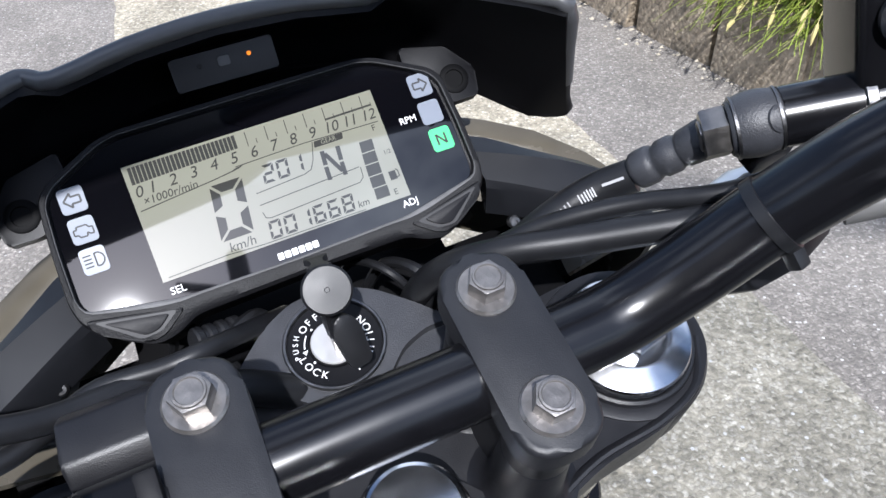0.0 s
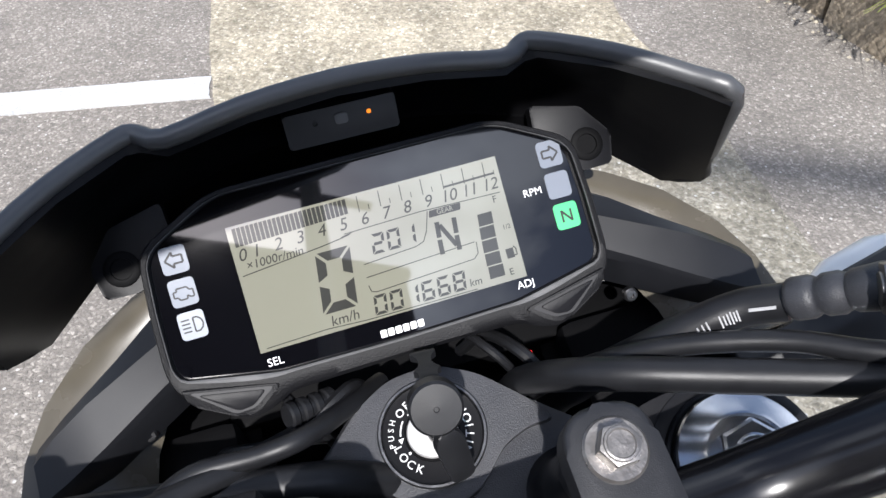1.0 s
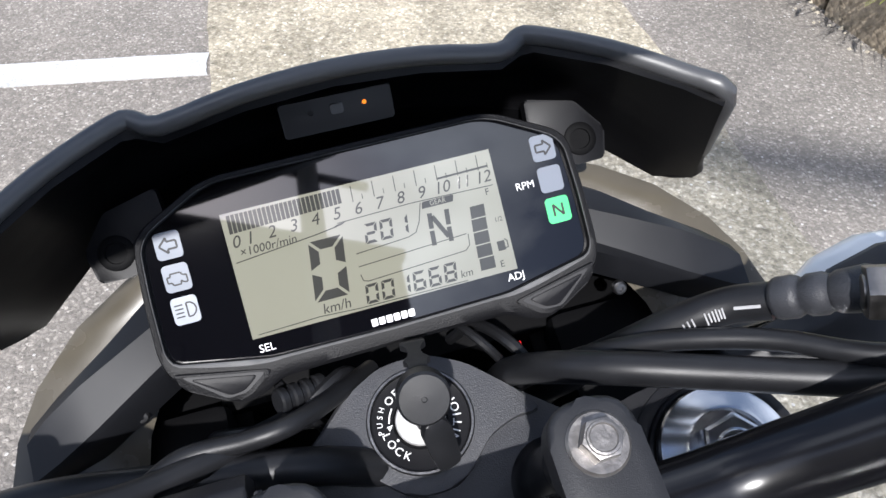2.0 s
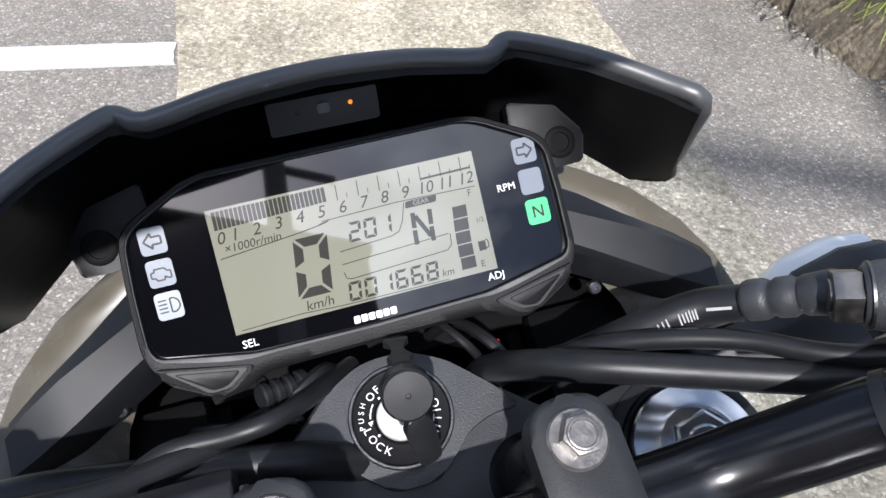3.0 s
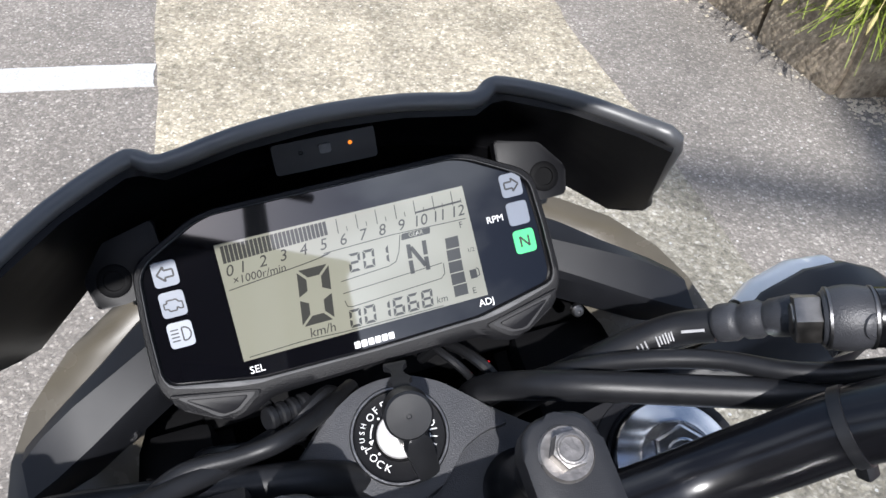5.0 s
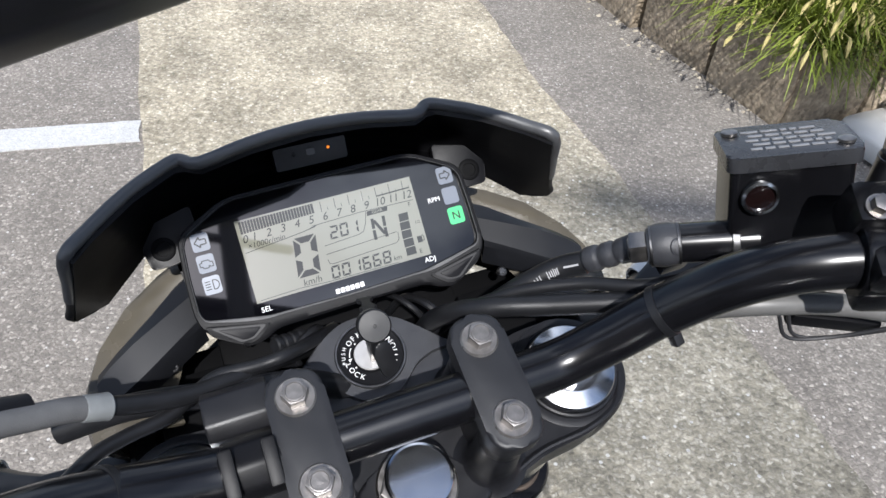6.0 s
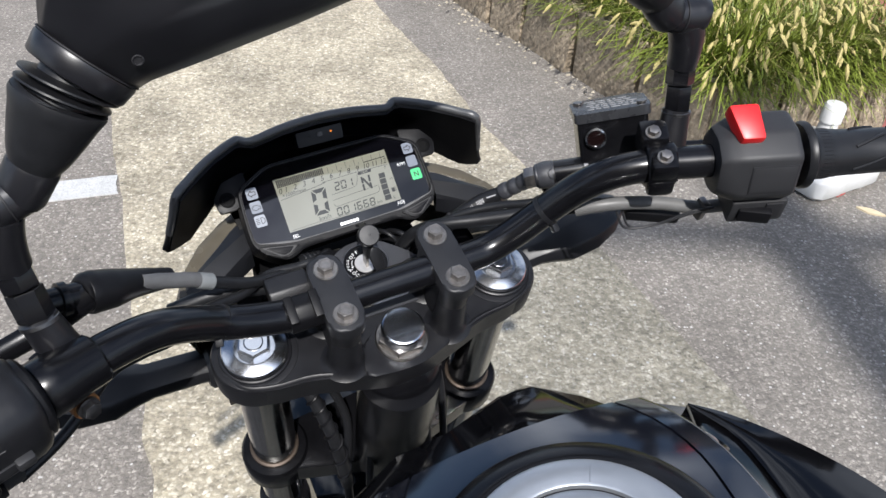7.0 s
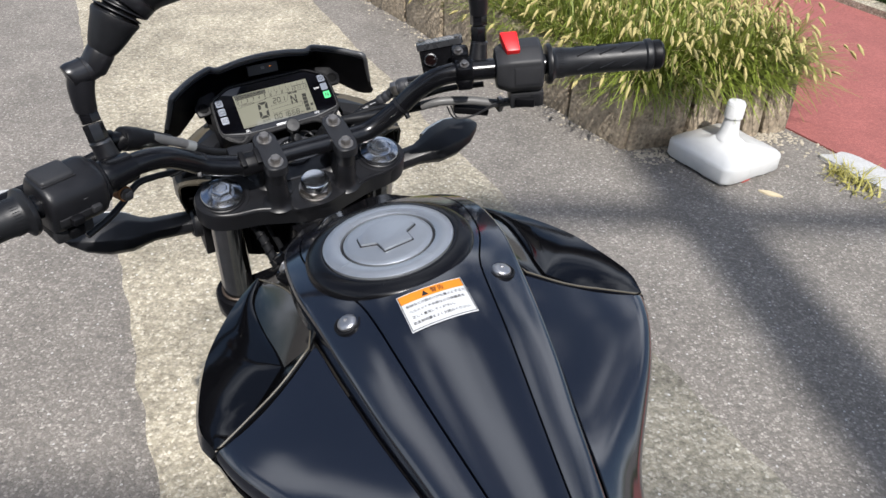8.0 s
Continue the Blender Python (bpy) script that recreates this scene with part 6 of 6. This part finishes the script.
nose = [[(x, 46, u) for x, u in ((-95, -8), (-70, 0), (-40, 6), (0, 8), (40, 6), (70, 0), (92, -8))],
        [(-98, 72, -22), (-68, 84, -14), (-34, 84, -8), (6, 94, -7), (28, 94, -8), (54, 76, -10), (80, 46, -15)],
        [(-98, 84, -38), (-64, 100, -34), (-30, 96, -34), (10, 112, -29), (30, 112, -27), (56, 92, -26), (82, 50, -30)],
        [(-98, 84, -110), (-64, 98, -110), (-30, 92, -110), (10, 104, -110), (30, 104, -110), (56, 88, -110), (80, 46, -110)]]
part("tank_nose", sheet(nose, 3), GLOSS, bike, "gloss black front cover of the tank", m=TK)
part("tank_cover", sheet(cover, 3), TANK_PAINT, bike, "satin black centre cover of the fuel tank", m=TK)
SCREW = [(8.4, -1), (8.4, 0.6), (8, 1.4), (6.2, 2.6), (3.6, 3.2), (2.2, 3.2), (2, 2), (0, 2)]
for sgn in (1, -1):
    part("cover_strip", top_skin(lambda y: (seam(y) + 0.9, ridge(y) - 1.5), 60, -480, 46, sgn, 4), TANK_PAINT, bike, "satin black side strip of the tank cover", m=TK)
    rows = []
    for k in range(46):
        y = -94 - 386 * k / 45
        p0 = side_point(y, 0)
        row = [(sgn * (p0.x - 2), y, p0.z - 9), (sgn * (p0.x - 1), y, p0.z - 1)]
        for f in range(21):
            first = -94 - 46 * math.sin(min(f, 10) * 0.157)
            p = side_point(first - (480 + first) * k / 45, f / 10)
            row.append((sgn * p.x, p.y, p.z))
        rows.append(row)
    part("tank_side", sheet(rows, 3), TANK_PAINT, bike, "gloss black side of the fuel tank", m=TK)
    shroud(sgn)
    part("screw_well", lathe([(11.8, -3), (11.8, 0.1), (11.0, 0.5), (10.0, -0.1), (9.6, -1), (0, -1)], 30), PLASTIC, bike, m=TK @ pose(sgn * 70, -116, crown(-116, 70) + 0.5, 0, sgn * 16))
    part("tank_screw", lathe(SCREW, 30), SCREW_STEEL, bike, "bright domed tank screw", m=TK @ pose(sgn * 70, -116, crown(-116, 70) + 0.8, 0, sgn * 16))
    SW = TK @ pose(sgn * 98, 16, -1, -20, sgn * 38)
    part("shroud_screw", lathe(SCREW, 30), SCREW_STEEL, bike, "bright domed shroud screw", m=SW)
    part("screw_seat", lathe([(17, -12), (16, -2), (14.4, 0.6), (12.6, 0.8), (11, -0.6), (0, -0.8)], 36), GLOSS, bike, m=SW)
    if sgn < 0:
        part("nose_boss", lathe([(16, -14), (16, 1), (14, 2), (12, 0.5), (11, -4), (0, -4)], 30), GLOSS, bike, m=TK @ pose(sgn * 92, 64, -20, -30, sgn * 24))
CP = TK @ pose(-7, -40, 31, -5, 0) @ Matrix.Diagonal((1.05, 1.05, 1, 1))
capb = part("cap_surround", lathe([(74, -22), (74, -7), (73.4, -4.6), (71.4, -2.4), (66, -0.2), (62, 0.8), (59, 1.2), (57.6, 0.6), (57.4, -2)], 64), SATIN, bike, "satin black filler surround", m=CP)
ringm = part("cap_ring", lathe([(57, 0), (57, 2.6), (55.6, 3.6), (43, 3.6), (41.6, 2.6), (41.2, 0)], 64), SILVER, bike, "flat silver filler cap ring", m=CP)
part("ring_gap", lathe([(41.2, 0), (41.1, 0.6), (39.2, 0.6), (39.1, 0)], 48), INK, ringm, m=CP)
lid = part("filler_cap", lathe([(39, 0), (39, 2.4), (37.5, 3.8), (34, 4.2), (0, 4.6)], 64), SILVER, bike, "silver lockable filler cap", m=CP)
part("cap_flap", prism(rounded([(-26, -1.6), (-21, -12.6), (-7, -10.5), (0.7, -22), (22.7, -7), (15.7, 5.5), (22, 16.5), (15.7, 24.7), (0, 27), (-17.5, 17.6)], 1.2), 4.2, 6.6, 0.6), SILVER, lid, m=CP @ pose(0, 0, 0, 0, 0, -25))
part("flap_gap", prism(rounded([(-27.2, -1.6), (-21.8, -13.8), (-7.4, -11.8), (0.7, -23.6), (24.3, -7.2), (17.2, 5.4), (23.4, 16.8), (16.4, 26), (0, 28.2), (-18.4, 18.6)], 1.2), 4.0, 4.75), INK, lid, m=CP @ pose(0, 0, 0, 0, 0, -25))
for an in (60, 118, 205, 300):
    part("ring_notch", block(10, 1.0, 0.5, 0.1, (48, 0, 3.7)), SILVER, ringm, m=CP @ pose(0, 0, 0, 0, 0, an))

# -- caution label --
def stick(bm, dx=1.5, dy=-139):
    """Lay a flat piece onto the tank cover."""
    for v in bm.verts:
        x, y, h = v.co.x * 0.95 + dx, v.co.y * 0.93 + dy, v.co.z
        v.co = Vector((x, y, crown(y, x) + 0.5 + h))
    return bm


def grid_plate(x0, x1, y0, y1, h, nx=6, ny=6):
    return sheet([[(x0 + (x1 - x0) * i / nx, y0 + (y1 - y0) * k / ny, h) for i in range(nx + 1)] for k in range(ny + 1)], 0.0)


lab = part("caution_label", stick(grid_plate(-30, 30, -21, 20, 0.2, 24, 20)), STICKER, bike, "white caution label with an orange head", m=TK)
part("label_head", stick(grid_plate(-29.2, 29.2, 9.5, 19.2, 0.4, 24, 6)), ORANGE, lab, m=TK)
part("warning_sign", stick(prism([(-9, 11), (-3, 11), (-6, 17)], 0.6, 0.7)), INK, lab, m=TK)
part("label_title", stick(words("\u8b66\u544a", 6.4, pose(6, 14, 0.7))), INK, lab, m=TK)
LINES = ("\u8ee2\u5012\u306a\u3069\u306e\u969b\u306e\u3051\u304c\u3092\u6700\u5c0f\u3068\u3059\u308b\u305f\u3081", "\u30d8\u30eb\u30e1\u30c3\u30c8\u3084\u624b\u888b\u306a\u3069\u306e\u4fdd\u8b77\u5177\u3092",
         "\u6b63\u3057\u304f\u7740\u7528\u3057\u3066\u304f\u3060\u3055\u3044\u3002", "\u53d6\u6271\u8aac\u660e\u66f8\u3092\u3088\u304f\u304a\u8aad\u307f\u304f\u3060\u3055\u3044\u3002")
for k, text in enumerate(LINES):
    part("label_line", stick(words(text, 3.4, pose(-26 + 0.6 * (k % 3), 4.8 - 6.3 * k, 0.9), "LEFT", 0.03)), GREY_RUBBER, lab, m=TK)
part("label_border", stick(merge(*[grid_plate(x - 0.35, x + 0.35, -19.6, 19.2, 0.6, 1, 20) for x in (-29.2, 29.2)], grid_plate(-29.2, 29.2, -19.95, -19.25, 0.6, 24, 1))), INK, lab, m=TK)


# -- wheels, engine and seat, which carry the rest --
FW = HM @ Vector((0, 22, -812))
WX = (HM.to_3x3() @ Vector((1, 0, 0))).normalized()
UP = Vector((0, 0, 1))


def wheel(name, at, axis, r, w, label):
    m = along(at, axis)
    rim_r = r * 0.72
    wh = part(name, lathe([(rim_r, -w * 0.42), (rim_r + 0.012, -w * 0.4), (rim_r * 0.95, 0), (rim_r + 0.012, w * 0.4), (rim_r, w * 0.42)], 48), SATIN, bike, label, m=m)
    prof = []
    for k in range(9):
        an = math.pi * (k / 8 - 0.5)
        prof.append((r - w * 0.5 + w * 0.5 * math.cos(an), w * 0.5 * math.sin(an)))
    part("tyre", lathe([(rim_r, -w * 0.4)] + prof + [(rim_r, w * 0.4)], 64), RUBBER, wh, m=m)
    for k in range(5):
        an = 2 * math.pi * k / 5
        part("spoke", sweep([(0.03 * math.cos(an), 0.03 * math.sin(an), 0), (rim_r * math.cos(an), rim_r * math.sin(an), 0)], 0.012, 10, 2), SATIN, wh, m=m)
    part("hub", lathe([(0.03, -0.06), (0.045, -0.05), (0.045, 0.05), (0.03, 0.06)], 24), SATIN, wh, m=m)
    return wh


FW.z = 0.297
wheel("front_wheel", FW, WX, 0.297, 0.1, "black cast front wheel")
BACK = TM.to_3x3() @ Vector((0, 1000, 0))
TX = (TM.to_3x3() @ Vector((1, 0, 0))).normalized()
RW = FW - BACK * 1.335
RW.z = 0.31
wheel("rear_wheel", RW, TX, 0.313, 0.14, "black cast rear wheel")
for sgn in (1, -1):
    part("fork_leg", lathe([(24, -830), (27, -800), (27, -640), (24, -630)], 24, Matrix.Translation((sgn * 98, 2, 0))), SATIN, bike, m=HM)
part("front_fender", sheet([[(x, 22 + 318 * math.sin(a) , -812 + 318 * math.cos(a) - abs(x) * abs(x) * 0.006) for x in (-62, -40, 0, 40, 62)] for a in [radians(-40 + 10 * k) for k in range(11)]], 3), GLOSS, bike, "gloss black front fender", m=HM)
part("axle", sweep([(-120, 22, -812), (120, 22, -812)], 9, 14, 2), STEEL, bike, m=HM)
part("engine_case", block(250, 330, 260, 40, (0, -190, -560), 3), ENGINE, bike, "grey alloy engine case", m=TM)
part("cylinder_head", block(180, 170, 240, 20, (0, -70, -330), 2), ENGINE, bike, m=TM)
for k in range(6):
    part("cooling_fin", block(210, 200, 5, 1.5, (0, -70, -400 + 24 * k)), ENGINE, bike, m=TM)
for sgn in (1, -1):
    part("frame_tube", sweep([(sgn * 40, 110, -170), (sgn * 95, 40, -190), (sgn * 110, -180, -220), (sgn * 120, -420, -330), (sgn * 110, -520, -500)], 19, 14), SATIN, bike, m=TM)
    part("down_tube", sweep([(sgn * 25, 130, -230), (sgn * 60, 90, -400), (sgn * 70, -20, -680)], 16, 12), SATIN, bike, m=TM)
    part("swing_arm", sweep([(sgn * 100, -480, -620), (sgn * 115, -800, -690), (sgn * 105, -1010, -720)], [26, 24, 20], 12, 4), SATIN, bike, m=TM)
    part("seat_rail", sweep([(sgn * 90, -380, -190), (sgn * 100, -700, -150), (sgn * 90, -1050, -60)], 15, 12), SATIN, bike, m=TM)
part("head_tube", sweep([(0, -29, -110), (0, -29, -280)], 34, 24, 2), SATIN, bike, m=HM)
seat = []
for k in range(12):
    t = k / 11
    y, w, u = -430 - 560 * t, 78 + 52 * math.sin(math.pi * min(1, t * 1.25)) , -95 - 55 * math.sin(math.pi * min(1, t * 1.5)) + 75 * max(0, t - 0.55)
    seat.append([(w * f, y, u + h) for f, h in ((-1, -60), (-0.98, -20), (-0.8, 0), (-0.4, 8), (0, 10), (0.4, 8), (0.8, 0), (0.98, -20), (1, -60))])
part("seat", sheet(seat, 12), RUBBER, bike, "black vinyl seat", m=TM)
tail = []
for k in range(6):
    t = k / 5
    tail.append([(f * (110 - 70 * t), -900 - 260 * t, -120 + 70 * t + h * (1 - 0.6 * t)) for f, h in ((-1, -40), (-0.7, 10), (0, 20), (0.7, 10), (1, -40))])
part("tail_cowl", sheet(tail, 4), GLOSS, bike, "gloss black tail cowl", m=TM)
part("radiator_shield", block(150, 14, 200, 5, (0, 130, -330)), PLASTIC, bike, m=TM)
part("exhaust", sweep([(60, 40, -360), (70, 90, -560), (90, -20, -760), (130, -400, -760), (170, -760, -700), (185, -1050, -600)], [18, 20, 20, 24, 48, 46], 18), SATIN, bike, "black exhaust", m=TM)
foot = TM @ Vector((-110, -330, -700))
toe = Vector((foot.x - 0.2, foot.y - 0.1, 0.012))
part("side_stand", merge(sweep([tuple(foot), tuple(foot.lerp(toe, 0.5)), tuple(toe)], 0.011, 12, 2), block(0.07, 0.09, 0.012, 0.003, (toe.x, toe.y, 0.0065))), SATIN, bike, "black side stand on the ground")

# -- unseen building added behind, its wall made dark for the dials to mirror --
added_building = thing("building", (-1.0, -12.0, 0), "unseen plain dark building, added for the dials to mirror", "building")
part("wall", block(14, 6, 11.4, 0.03, (-1.0, -13, 5.7)), material("dark_mirrored_wall", (0.035, 0.034, 0.032), 0.85, vary=0.15, scale=0.8), added_building)
part("roof", block(14.2, 6.2, 0.25, 0.03, (-1.0, -13, 11.5)), SATIN, added_building)
for fx in range(5):
    for fz in range(3):
        x, z = -6.3 + 2.4 * fx, 2.0 + 3.0 * fz
        wdw = part("window", block(1.5, 0.1, 1.3, 0.01, (x, -10.02, z)), SATIN, added_building)
        part("pane", block(1.36, 0.04, 1.16, 0.0, (x, -9.96, z)), GLOSS, wdw)

# utility pole, whose shadow lies across the car park
pole = thing("utility_pole", (2.55, -6.2, 0), "tall grey concrete utility pole behind the car park", "utility pole")
part("shaft", lathe([(0.19, 0), (0.15, 9.6), (0.14, 9.7), (0, 9.7)], 24, Matrix.Translation((2.55, -6.2, 0))), POLE, pole)
part("cross_arm", block(1.8, 0.1, 0.1, 0.01, (2.55, -6.2, 8.9)), STEEL, pole)
